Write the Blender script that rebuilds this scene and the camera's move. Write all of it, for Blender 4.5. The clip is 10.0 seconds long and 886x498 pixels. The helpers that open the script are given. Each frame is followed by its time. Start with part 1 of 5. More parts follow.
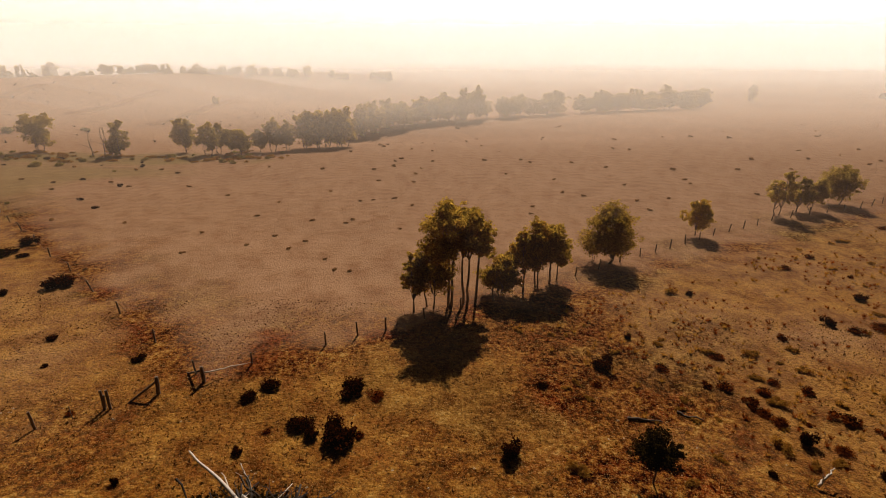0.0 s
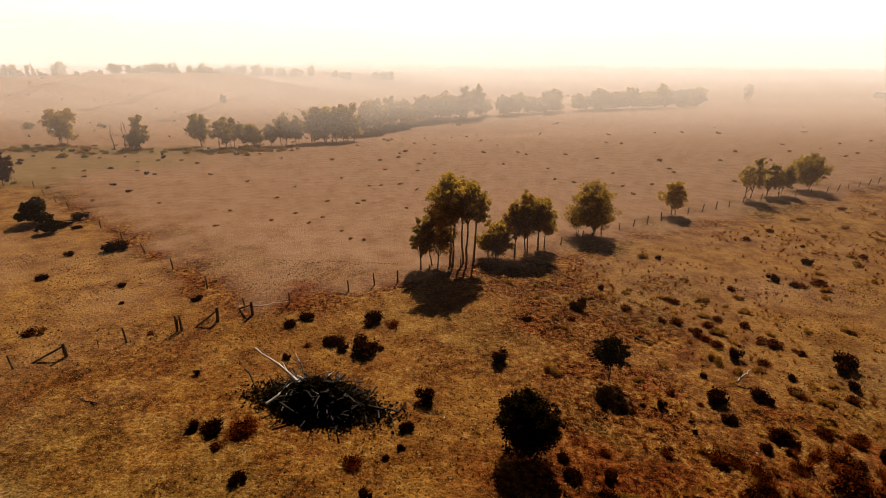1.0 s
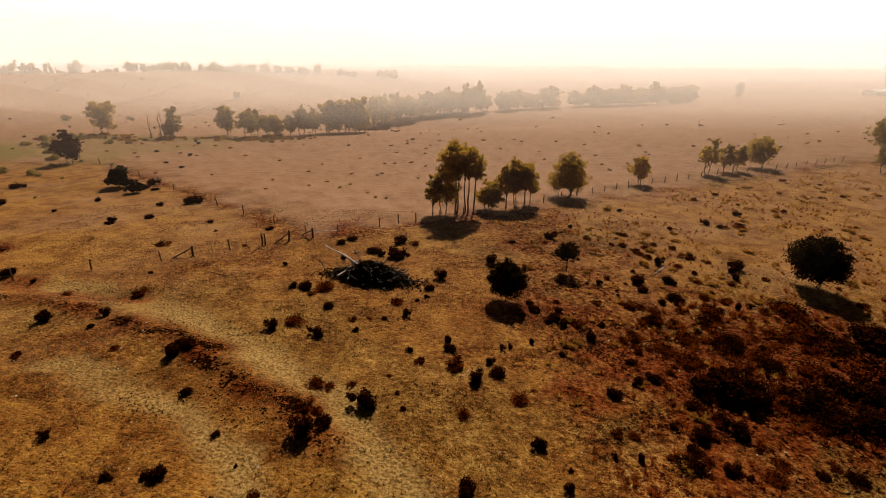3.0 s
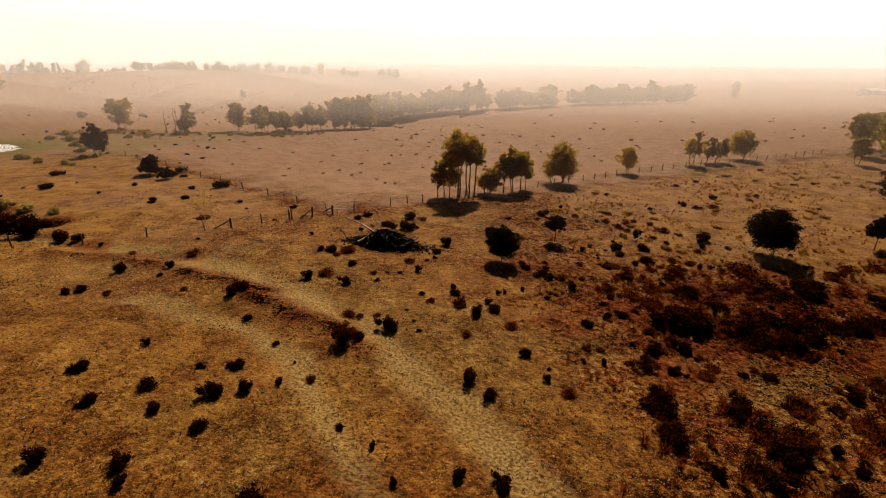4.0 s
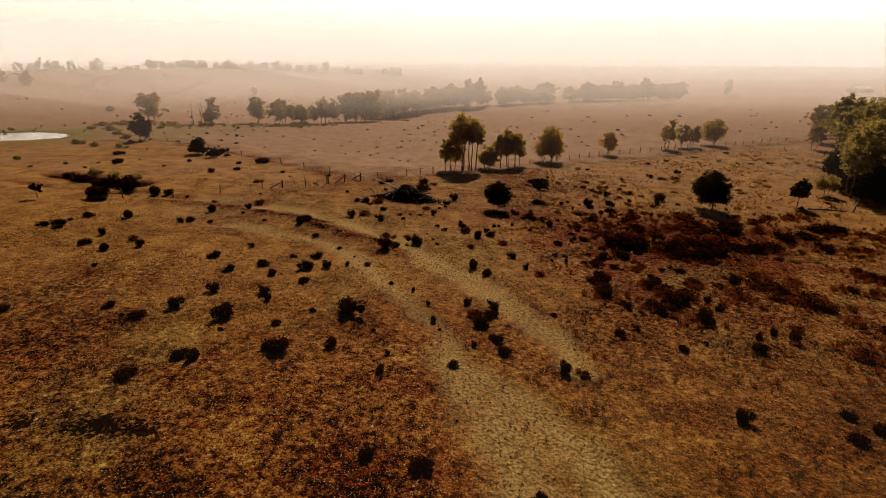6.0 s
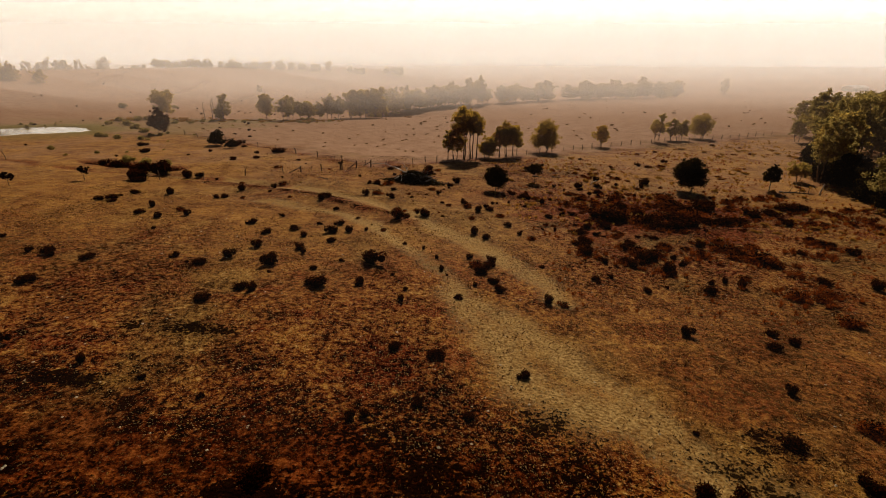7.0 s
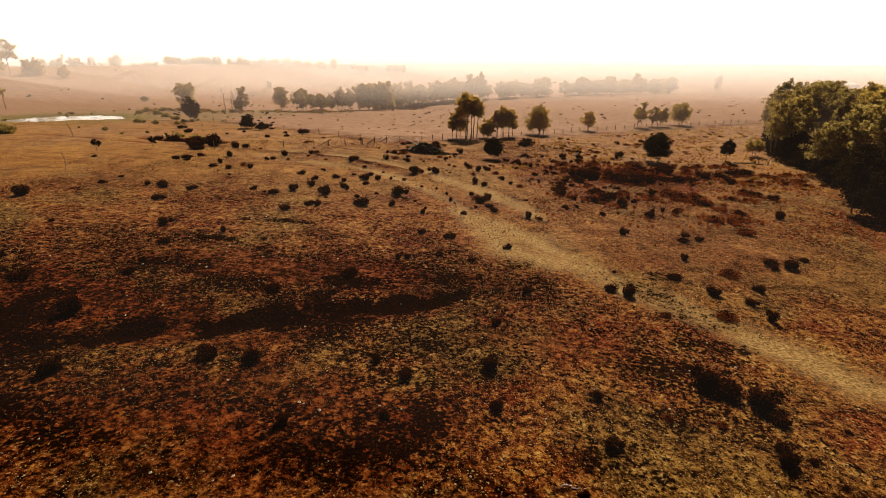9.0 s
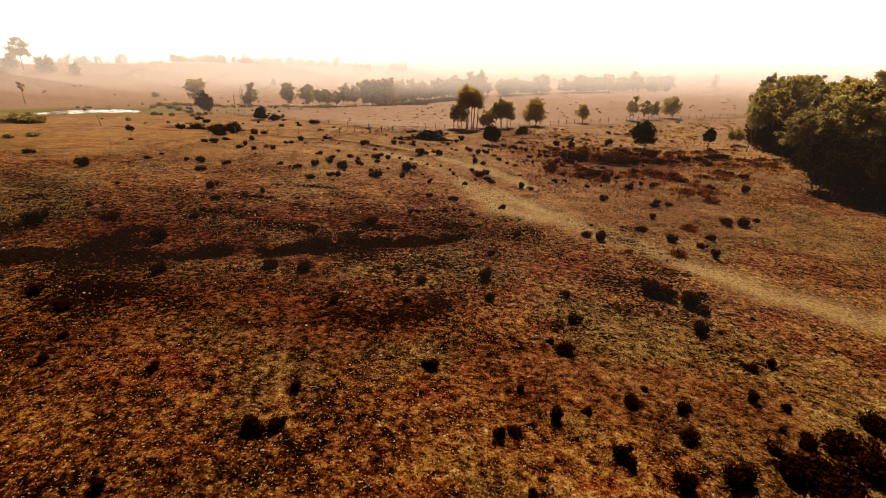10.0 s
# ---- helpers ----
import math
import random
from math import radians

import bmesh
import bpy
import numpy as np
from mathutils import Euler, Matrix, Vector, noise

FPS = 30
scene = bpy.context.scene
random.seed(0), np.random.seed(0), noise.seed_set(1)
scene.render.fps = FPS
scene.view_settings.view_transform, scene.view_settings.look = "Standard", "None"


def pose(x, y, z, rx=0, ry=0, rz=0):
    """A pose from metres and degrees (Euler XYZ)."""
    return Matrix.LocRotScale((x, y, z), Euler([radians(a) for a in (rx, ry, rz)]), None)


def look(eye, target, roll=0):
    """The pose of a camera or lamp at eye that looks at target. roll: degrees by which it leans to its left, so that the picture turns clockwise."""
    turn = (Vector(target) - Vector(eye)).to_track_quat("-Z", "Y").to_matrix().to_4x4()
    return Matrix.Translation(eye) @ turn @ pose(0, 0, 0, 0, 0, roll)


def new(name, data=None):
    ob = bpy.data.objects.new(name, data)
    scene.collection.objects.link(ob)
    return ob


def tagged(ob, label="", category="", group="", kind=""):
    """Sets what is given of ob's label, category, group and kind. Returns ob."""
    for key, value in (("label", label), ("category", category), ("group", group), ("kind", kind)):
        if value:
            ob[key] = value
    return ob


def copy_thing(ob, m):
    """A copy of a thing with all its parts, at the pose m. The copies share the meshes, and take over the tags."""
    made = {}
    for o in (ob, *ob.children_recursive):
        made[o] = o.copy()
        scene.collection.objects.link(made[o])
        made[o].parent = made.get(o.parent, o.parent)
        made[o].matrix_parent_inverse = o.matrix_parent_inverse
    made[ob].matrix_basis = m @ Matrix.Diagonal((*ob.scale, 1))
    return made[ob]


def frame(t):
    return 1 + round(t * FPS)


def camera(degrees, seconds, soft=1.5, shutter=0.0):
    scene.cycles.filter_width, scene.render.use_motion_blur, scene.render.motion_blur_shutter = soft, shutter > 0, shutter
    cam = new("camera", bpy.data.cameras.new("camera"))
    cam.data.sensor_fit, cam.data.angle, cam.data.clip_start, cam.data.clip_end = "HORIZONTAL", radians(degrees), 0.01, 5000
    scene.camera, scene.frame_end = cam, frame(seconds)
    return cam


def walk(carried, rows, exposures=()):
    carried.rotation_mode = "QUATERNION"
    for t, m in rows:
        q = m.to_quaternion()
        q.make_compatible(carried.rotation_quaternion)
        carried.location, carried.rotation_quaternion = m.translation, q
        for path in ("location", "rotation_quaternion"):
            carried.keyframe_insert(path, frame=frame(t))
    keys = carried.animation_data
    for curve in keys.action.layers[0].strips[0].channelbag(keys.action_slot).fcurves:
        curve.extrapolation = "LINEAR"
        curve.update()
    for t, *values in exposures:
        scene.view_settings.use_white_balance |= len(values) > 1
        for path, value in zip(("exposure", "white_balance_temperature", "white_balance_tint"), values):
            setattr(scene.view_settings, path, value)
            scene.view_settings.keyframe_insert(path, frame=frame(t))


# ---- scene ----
cam = camera(83.8, 10.0, soft=1.0)
PATH = [
    (0, (-0.152, -0.079, 20.620), (-0.385, 9.241, 17.001), 0.12),
    (0.5, (-0.111, -5.151, 20.358), (-0.353, 4.168, 16.740), 0.13),
    (1, (-0.120, -10.218, 20.111), (-0.369, -0.899, 16.492), 0.13),
    (1.5, (-0.170, -15.268, 19.885), (-0.425, -5.949, 16.265), 0.14),
    (2, (-0.256, -20.290, 19.683), (-0.516, -10.972, 16.063), 0.14),
    (2.5, (-0.369, -25.277, 19.506), (-0.635, -15.960, 15.884), 0.15),
    (3, (-0.505, -30.225, 19.350), (-0.776, -20.909, 15.726), 0.15),
    (4.5, (-0.993, -44.812, 18.934), (-1.275, -35.498, 15.306), 0.17),
    (5, (-1.167, -49.593, 18.783), (-1.452, -40.280, 15.153), 0.17),
    (5.5, (-1.340, -54.342, 18.609), (-1.628, -45.029, 14.976), 0.18),
    (7, (-1.817, -68.483, 17.852), (-2.114, -59.173, 14.214), 0.19),
    (7.5, (-1.954, -73.203, 17.498), (-2.254, -63.893, 13.858), 0.20),
    (8, (-2.077, -77.952, 17.087), (-2.380, -68.644, 13.445), 0.20),
    (8.5, (-2.184, -82.749, 16.620), (-2.491, -73.442, 12.975), 0.21),
    (9, (-2.274, -87.617, 16.102), (-2.584, -78.311, 12.454), 0.21),
    (9.5, (-2.347, -92.577, 15.542), (-2.662, -83.273, 11.890), 0.22),
    (10, (-2.403, -97.655, 14.954), (-2.722, -88.354, 11.297), 0.23),
]
walk(cam, [(t, look(eye, target, roll)) for t, eye, target, roll in PATH], [(0.0, -0.15), (0.5, 0.0), (3.0, 0.05), (5.0, -0.1), (7.0, -0.35), (7.6, -0.15), (8.4, 0.25), (9.0, 0.31), (9.5, 0.18), (10.0, 0.42)])

# ---- light ----
SUN_ELEVATION, SUN_SIDE = radians(41), radians(7)
world = bpy.data.worlds.new("hazy_sky")
scene.world = world
world.use_nodes = True
wn, wl = world.node_tree.nodes, world.node_tree.links
sky = wn.new("ShaderNodeTexSky")
sky.sky_type, sky.sun_disc = "NISHITA", False
sky.sun_elevation, sky.sun_rotation = SUN_ELEVATION, SUN_SIDE
sky.air_density, sky.dust_density, sky.ozone_density = 1.0, 6.0, 0.3
wn["Background"].inputs["Strength"].default_value = 0.0015
wl.new(sky.outputs[0], wn["Background"].inputs["Color"])
sun = new("sun", bpy.data.lights.new("sun", "SUN"))
sun.data.energy, sun.data.angle, sun.data.color = 5.0, radians(0.6), (1.0, 0.83, 0.70)
sun.matrix_world = look((0, 0, 0), (-math.sin(SUN_SIDE) * math.cos(SUN_ELEVATION), -math.cos(SUN_SIDE) * math.cos(SUN_ELEVATION), -math.sin(SUN_ELEVATION)))
scene.cycles.transparent_max_bounces = 32


# ---- materials ----
def material(name):
    m = bpy.data.materials.new(name)
    m.use_nodes = True
    nt = m.node_tree
    return m, nt.nodes, nt.links, nt.nodes["Principled BSDF"]


def noise_node(nodes, links, vector, scale, detail=4.0, rough=0.6):
    n = nodes.new("ShaderNodeTexNoise")
    n.inputs["Scale"].default_value, n.inputs["Detail"].default_value, n.inputs["Roughness"].default_value = scale, detail, rough
    links.new(vector, n.inputs["Vector"])
    return n.outputs["Fac"]


def ramp_node(nodes, links, fac, stops):
    r = nodes.new("ShaderNodeValToRGB")
    while len(r.color_ramp.elements) < len(stops):
        r.color_ramp.elements.new(0.5)
    for e, (at, c) in zip(r.color_ramp.elements, stops):
        e.position, e.color = at, (*c, 1) if len(c) == 3 else (c[0], c[0], c[0], 1)
    links.new(fac, r.inputs["Fac"])
    return r.outputs["Color"]


def mix_node(nodes, links, fac, a, b, mode="MIX"):
    m = nodes.new("ShaderNodeMix")
    m.data_type, m.blend_type = "RGBA", mode
    for sock, v in ((m.inputs[0], fac), (m.inputs[6], a), (m.inputs[7], b)):
        if isinstance(v, (int, float)):
            sock.default_value = v
        elif isinstance(v, tuple):
            sock.default_value = (*v, 1)
        else:
            links.new(v, sock)
    return m.outputs[2]


def bump_node(nodes, links, height, strength, distance, bsdf):
    b = nodes.new("ShaderNodeBump")
    b.inputs["Strength"].default_value, b.inputs["Distance"].default_value = strength, distance
    links.new(height, b.inputs["Height"])
    links.new(b.outputs[0], bsdf.inputs["Normal"])


def ground_material():
    m, nodes, links, bsdf = material("dry_pasture")
    pos = nodes.new("ShaderNodeNewGeometry").outputs["Position"]

    def cover(name):
        a = nodes.new("ShaderNodeAttribute")
        a.attribute_name = name
        return a.outputs["Fac"]

    wide, mid, fine, grit, speck = (noise_node(nodes, links, pos, s, d, r) for s, d, r in ((0.055, 5, 0.6), (0.33, 4, 0.6), (1.5, 3, 0.55), (4.6, 2, 0.5), (10.0, 1, 0.5)))
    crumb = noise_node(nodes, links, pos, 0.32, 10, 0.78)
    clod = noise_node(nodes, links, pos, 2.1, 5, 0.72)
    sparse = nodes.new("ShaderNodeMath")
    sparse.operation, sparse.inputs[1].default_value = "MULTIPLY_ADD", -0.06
    links.new(cover("shaded_gaps"), sparse.inputs[0])
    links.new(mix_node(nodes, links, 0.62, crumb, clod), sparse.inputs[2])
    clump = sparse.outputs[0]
    # Low ends of these ramps paint the shaded gaps between grass clumps black.
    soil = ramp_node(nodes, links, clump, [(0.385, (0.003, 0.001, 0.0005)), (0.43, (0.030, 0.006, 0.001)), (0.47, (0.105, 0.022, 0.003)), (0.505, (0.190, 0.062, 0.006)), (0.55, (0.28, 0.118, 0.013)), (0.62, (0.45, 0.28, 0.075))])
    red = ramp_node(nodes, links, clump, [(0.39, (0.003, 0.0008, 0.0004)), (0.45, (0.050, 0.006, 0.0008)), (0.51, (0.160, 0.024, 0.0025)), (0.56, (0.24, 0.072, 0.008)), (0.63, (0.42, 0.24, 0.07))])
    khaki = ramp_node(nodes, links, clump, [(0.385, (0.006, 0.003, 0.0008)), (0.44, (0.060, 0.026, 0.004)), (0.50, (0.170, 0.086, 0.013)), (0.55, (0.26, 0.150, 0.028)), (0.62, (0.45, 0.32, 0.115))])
    patch = noise_node(nodes, links, pos, 0.21, 6, 0.66)
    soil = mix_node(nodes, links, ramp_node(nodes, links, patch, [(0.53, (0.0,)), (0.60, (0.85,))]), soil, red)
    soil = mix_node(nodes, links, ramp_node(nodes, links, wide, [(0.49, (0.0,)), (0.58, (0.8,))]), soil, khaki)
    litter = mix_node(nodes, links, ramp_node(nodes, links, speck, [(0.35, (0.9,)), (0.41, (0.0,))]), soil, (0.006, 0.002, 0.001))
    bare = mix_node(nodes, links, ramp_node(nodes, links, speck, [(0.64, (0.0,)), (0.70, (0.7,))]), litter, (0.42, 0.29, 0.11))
    field_and_haze = mix_node(nodes, links, ramp_node(nodes, links, mid, [(0.3, (0.0,)), (0.7, (1.0,))]), (0.285, 0.157, 0.080), (0.36, 0.21, 0.112))
    field_and_haze = mix_node(nodes, links, ramp_node(nodes, links, crumb, [(0.34, (0.75,)), (0.52, (0.0,))]), field_and_haze, (0.20, 0.09, 0.034))
    c = mix_node(nodes, links, cover("field_and_haze"), bare, field_and_haze)
    hay = mix_node(nodes, links, ramp_node(nodes, links, crumb, [(0.40, (0.0,)), (0.60, (1.0,))]), (0.17, 0.060, 0.007), (0.42, 0.215, 0.036))
    hay = mix_node(nodes, links, ramp_node(nodes, links, fine, [(0.36, (0.6,)), (0.44, (0.0,))]), hay, (0.15, 0.045, 0.005))
    hay = mix_node(nodes, links, ramp_node(nodes, links, grit, [(0.37, (0.85,)), (0.42, (0.0,))]), hay, (0.03, 0.012, 0.004))
    c = mix_node(nodes, links, cover("dry_grass"), c, hay)
    pale = mix_node(nodes, links, ramp_node(nodes, links, grit, [(0.35, (0.0,)), (0.65, (1.0,))]), (0.16, 0.085, 0.018), (0.44, 0.29, 0.095))
    c = mix_node(nodes, links, cover("track"), c, pale)
    c = mix_node(nodes, links, cover("rust"), c, ramp_node(nodes, links, clump, [(0.40, (0.012, 0.003, 0.001)), (0.48, (0.10, 0.018, 0.002)), (0.55, (0.20, 0.040, 0.004)), (0.66, (0.36, 0.16, 0.03))]))
    # Near-black mix where the mask sets dark soil and painted shade.
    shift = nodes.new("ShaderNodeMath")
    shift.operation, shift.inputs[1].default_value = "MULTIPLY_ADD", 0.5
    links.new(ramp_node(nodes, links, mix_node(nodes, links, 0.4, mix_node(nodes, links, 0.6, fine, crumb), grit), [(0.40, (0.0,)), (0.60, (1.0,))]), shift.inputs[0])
    links.new(cover("dark_soil_shade"), shift.inputs[2])
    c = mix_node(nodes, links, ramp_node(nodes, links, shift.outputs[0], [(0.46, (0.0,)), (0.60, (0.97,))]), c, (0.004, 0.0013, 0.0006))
    c = mix_node(nodes, links, cover("green"), c, mix_node(nodes, links, mid, (0.11, 0.085, 0.016), (0.26, 0.19, 0.05)))
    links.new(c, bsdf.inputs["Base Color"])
    bsdf.inputs["Roughness"].default_value = 0.85
    sheen = nodes.new("ShaderNodeMapRange")
    sheen.inputs["From Min"].default_value, sheen.inputs["From Max"].default_value = 0.012, 0.08
    sheen.inputs["To Min"].default_value, sheen.inputs["To Max"].default_value = 0.0, 0.09
    tone = nodes.new("ShaderNodeRGBToBW")
    links.new(c, tone.inputs[0]), links.new(tone.outputs[0], sheen.inputs["Value"])
    links.new(sheen.outputs[0], bsdf.inputs["Specular IOR Level"])
    bsdf.inputs["Specular Tint"].default_value = (1.0, 0.74, 0.30, 1)
    both = nodes.new("ShaderNodeMath")
    both.operation = "ADD"
    links.new(clod, both.inputs[0]), links.new(grit, both.inputs[1])
    bump_node(nodes, links, both.outputs[0], 1.0, 0.16, bsdf)
    return m


def leaf_material(name, a, b, glow=0.25):
    """Leaves or blades whose tone differs from piece to piece, thin enough to let some light through."""
    m, nodes, links, bsdf = material(name)
    geo = nodes.new("ShaderNodeNewGeometry")
    info = nodes.new("ShaderNodeObjectInfo")
    wide = noise_node(nodes, links, geo.outputs["Position"], 0.7, 3)
    c = mix_node(nodes, links, geo.outputs["Random Per Island"], a, b)
    dim = ramp_node(nodes, links, wide, [(0.3, (0.65,)), (0.7, (1.0,))])
    c = mix_node(nodes, links, 1.0, c, dim, "MULTIPLY")
    tone = ramp_node(nodes, links, info.outputs["Random"], [(0.0, (0.75,)), (1.0, (1.0,))])
    c = mix_node(nodes, links, 1.0, c, tone, "MULTIPLY")
    links.new(c, bsdf.inputs["Base Color"])
    bsdf.inputs["Roughness"].default_value = 0.75
    bsdf.inputs["Specular IOR Level"].default_value = 0.0
    thin = nodes.new("ShaderNodeBsdfTranslucent")
    links.new(c, thin.inputs["Color"])
    mixed = nodes.new("ShaderNodeMixShader")
    mixed.inputs[0].default_value = glow
    links.new(bsdf.outputs[0], mixed.inputs[1]), links.new(thin.outputs[0], mixed.inputs[2])
    links.new(mixed.outputs[0], nodes["Material Output"].inputs["Surface"])
    return m


def wood_material(name, a, b, rough=0.85):
    m, nodes, links, bsdf = material(name)
    co = nodes.new("ShaderNodeTexCoord").outputs["Object"]
    stretch = nodes.new("ShaderNodeMapping")
    stretch.inputs["Scale"].default_value = (6, 6, 0.8)
    links.new(co, stretch.inputs["Vector"])
    grain = noise_node(nodes, links, stretch.outputs[0], 2.0, 5)
    spots = noise_node(nodes, links, co, 1.2, 3)
    c = mix_node(nodes, links, ramp_node(nodes, links, grain, [(0.3, (0.0,)), (0.7, (1.0,))]), a, b)
    c = mix_node(nodes, links, ramp_node(nodes, links, spots, [(0.5, (0.0,)), (0.75, (0.5,))]), c, tuple(v * 0.5 for v in a))
    links.new(c, bsdf.inputs["Base Color"])
    bsdf.inputs["Roughness"].default_value = rough
    bump_node(nodes, links, grain, 0.6, 0.03, bsdf)
    return m


def plain_material(name, colour, rough, metal=0.0):
    m, nodes, links, bsdf = material(name)
    pos = nodes.new("ShaderNodeNewGeometry").outputs["Position"]
    c = mix_node(nodes, links, noise_node(nodes, links, pos, 1.7), colour, tuple(v * 0.7 for v in colour))
    links.new(c, bsdf.inputs["Base Color"])
    bsdf.inputs["Roughness"].default_value, bsdf.inputs["Metallic"].default_value = rough, metal
    return m


def dust_material(name, density, low, full, high, tint):
    """Airborne dust: a thin veil that lets most light through and scatters the rest; it thins out near the ground and high up."""
    m, nodes, links, bsdf = material(name)
    nodes.remove(bsdf)
    pos = nodes.new("ShaderNodeNewGeometry").outputs["Position"]
    split = nodes.new("ShaderNodeSeparateXYZ")
    links.new(pos, split.inputs[0])
    rise, fall = nodes.new("ShaderNodeMapRange"), nodes.new("ShaderNodeMapRange")
    rise.interpolation_type = fall.interpolation_type = "SMOOTHSTEP"
    rise.inputs["From Min"].default_value, rise.inputs["From Max"].default_value = low, full
    fall.inputs["From Min"].default_value, fall.inputs["From Max"].default_value = high, high * 3
    fall.inputs["To Min"].default_value, fall.inputs["To Max"].default_value = 1.0, 0.0
    drift = nodes.new("ShaderNodeMapRange")
    drift.inputs["To Min"].default_value, drift.inputs["To Max"].default_value = density * 0.85, density * 1.15
    stretch = nodes.new("ShaderNodeMapping")
    stretch.inputs["Scale"].default_value = (0.006, 0.006, 0.02)
    links.new(pos, stretch.inputs["Vector"])
    links.new(noise_node(nodes, links, stretch.outputs[0], 1.0, 2), drift.inputs["Value"])
    links.new(split.outputs[2], rise.inputs["Value"]), links.new(split.outputs[2], fall.inputs["Value"])
    t1, t2 = nodes.new("ShaderNodeMath"), nodes.new("ShaderNodeMath")
    t1.operation = t2.operation = "MULTIPLY"
    links.new(rise.outputs[0], t1.inputs[0]), links.new(fall.outputs[0], t1.inputs[1])
    links.new(t1.outputs[0], t2.inputs[0]), links.new(drift.outputs[0], t2.inputs[1])
    clear, thin, face = nodes.new("ShaderNodeBsdfTransparent"), nodes.new("ShaderNodeBsdfTranslucent"), nodes.new("ShaderNodeBsdfDiffuse")
    thin.inputs["Color"].default_value = (*tint, 1)
    face.inputs["Color"].default_value = (*tint, 1)
    body, out = nodes.new("ShaderNodeMixShader"), nodes.new("ShaderNodeMixShader")
    body.inputs[0].default_value = 0.1
    links.new(thin.outputs[0], body.inputs[1]), links.new(face.outputs[0], body.inputs[2])
    links.new(t2.outputs[0], out.inputs[0]), links.new(clear.outputs[0], out.inputs[1]), links.new(body.outputs[0], out.inputs[2])
    links.new(out.outputs[0], nodes["Material Output"].inputs["Surface"])
    return m


GROUND = ground_material()
LEAF_DARK = leaf_material("gum_leaves", (0.30, 0.18, 0.022), (0.88, 0.58, 0.085), 0.78)
LEAF_OLIVE = leaf_material("olive_leaves", (0.34, 0.24, 0.05), (0.80, 0.57, 0.12), 0.75)
LEAF_GREEN = leaf_material("fresh_leaves", (0.32, 0.24, 0.055), (0.66, 0.51, 0.15), 0.6)
# Scrub tone with the shrubs' own shade put into the colour.
SCRUB_SHADED = leaf_material("shaded_dark_scrub", (0.004, 0.0015, 0.0008), (0.034, 0.010, 0.002), 0.3)
# Near-black tone puts the shade of backlit crowns into the leaf colour.
LEAF_BLACK = leaf_material("backlit_dark_leaves", (0.010, 0.007, 0.002), (0.065, 0.040, 0.008), 0.3)
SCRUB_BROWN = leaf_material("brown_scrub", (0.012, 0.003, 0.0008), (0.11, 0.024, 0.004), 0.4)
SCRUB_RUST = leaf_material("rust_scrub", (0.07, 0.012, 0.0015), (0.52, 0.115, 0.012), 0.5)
STRAW = leaf_material("straw_blades", (0.40, 0.17, 0.02), (0.72, 0.40, 0.07), 0.62)
GRASS = leaf_material("dry_grass_blades", (0.28, 0.15, 0.024), (0.60, 0.38, 0.09), 0.6)
PALE_STRAW = leaf_material("pale_straw_blades", (0.40, 0.19, 0.035), (0.74, 0.43, 0.11), 0.68)
TUFT = leaf_material("paddock_tufts", (0.34, 0.165, 0.062), (0.60, 0.35, 0.15), 0.6)
LITTER = leaf_material("dead_tufts", (0.012, 0.005, 0.0015), (0.14, 0.045, 0.007), 0.2)
BARK = wood_material("gum_bark", (0.17, 0.115, 0.07), (0.30, 0.22, 0.14))
BARK_DARK = wood_material("dark_bark", (0.06, 0.04, 0.025), (0.13, 0.085, 0.05))
BRUSHWOOD = wood_material("dark_brushwood", (0.012, 0.008, 0.005), (0.05, 0.033, 0.02))
DEADWOOD = wood_material("bleached_wood", (0.50, 0.44, 0.36), (0.78, 0.72, 0.62), 0.7)
POST_WOOD = wood_material("weathered_post", (0.10, 0.065, 0.04), (0.22, 0.15, 0.09))
WIRE = plain_material("rusty_wire", (0.16, 0.09, 0.05), 0.5, 0.7)
STONE = plain_material("pale_stone", (0.55, 0.46, 0.30), 0.9)
TIN = plain_material("white_tin", (0.78, 0.76, 0.72), 0.4, 0.3)
WATER = bpy.data.materials.new("pond_water")
WATER.use_nodes = True
WATER.node_tree.nodes["Principled BSDF"].inputs["Base Color"].default_value = (0.09, 0.075, 0.045, 1)
WATER.node_tree.nodes["Principled BSDF"].inputs["Roughness"].default_value = 0.08
bump_node(WATER.node_tree.nodes, WATER.node_tree.links, noise_node(WATER.node_tree.nodes, WATER.node_tree.links, WATER.node_tree.nodes.new("ShaderNodeNewGeometry").outputs["Position"], 1.5), 0.15, 0.03, WATER.node_tree.nodes["Principled BSDF"])


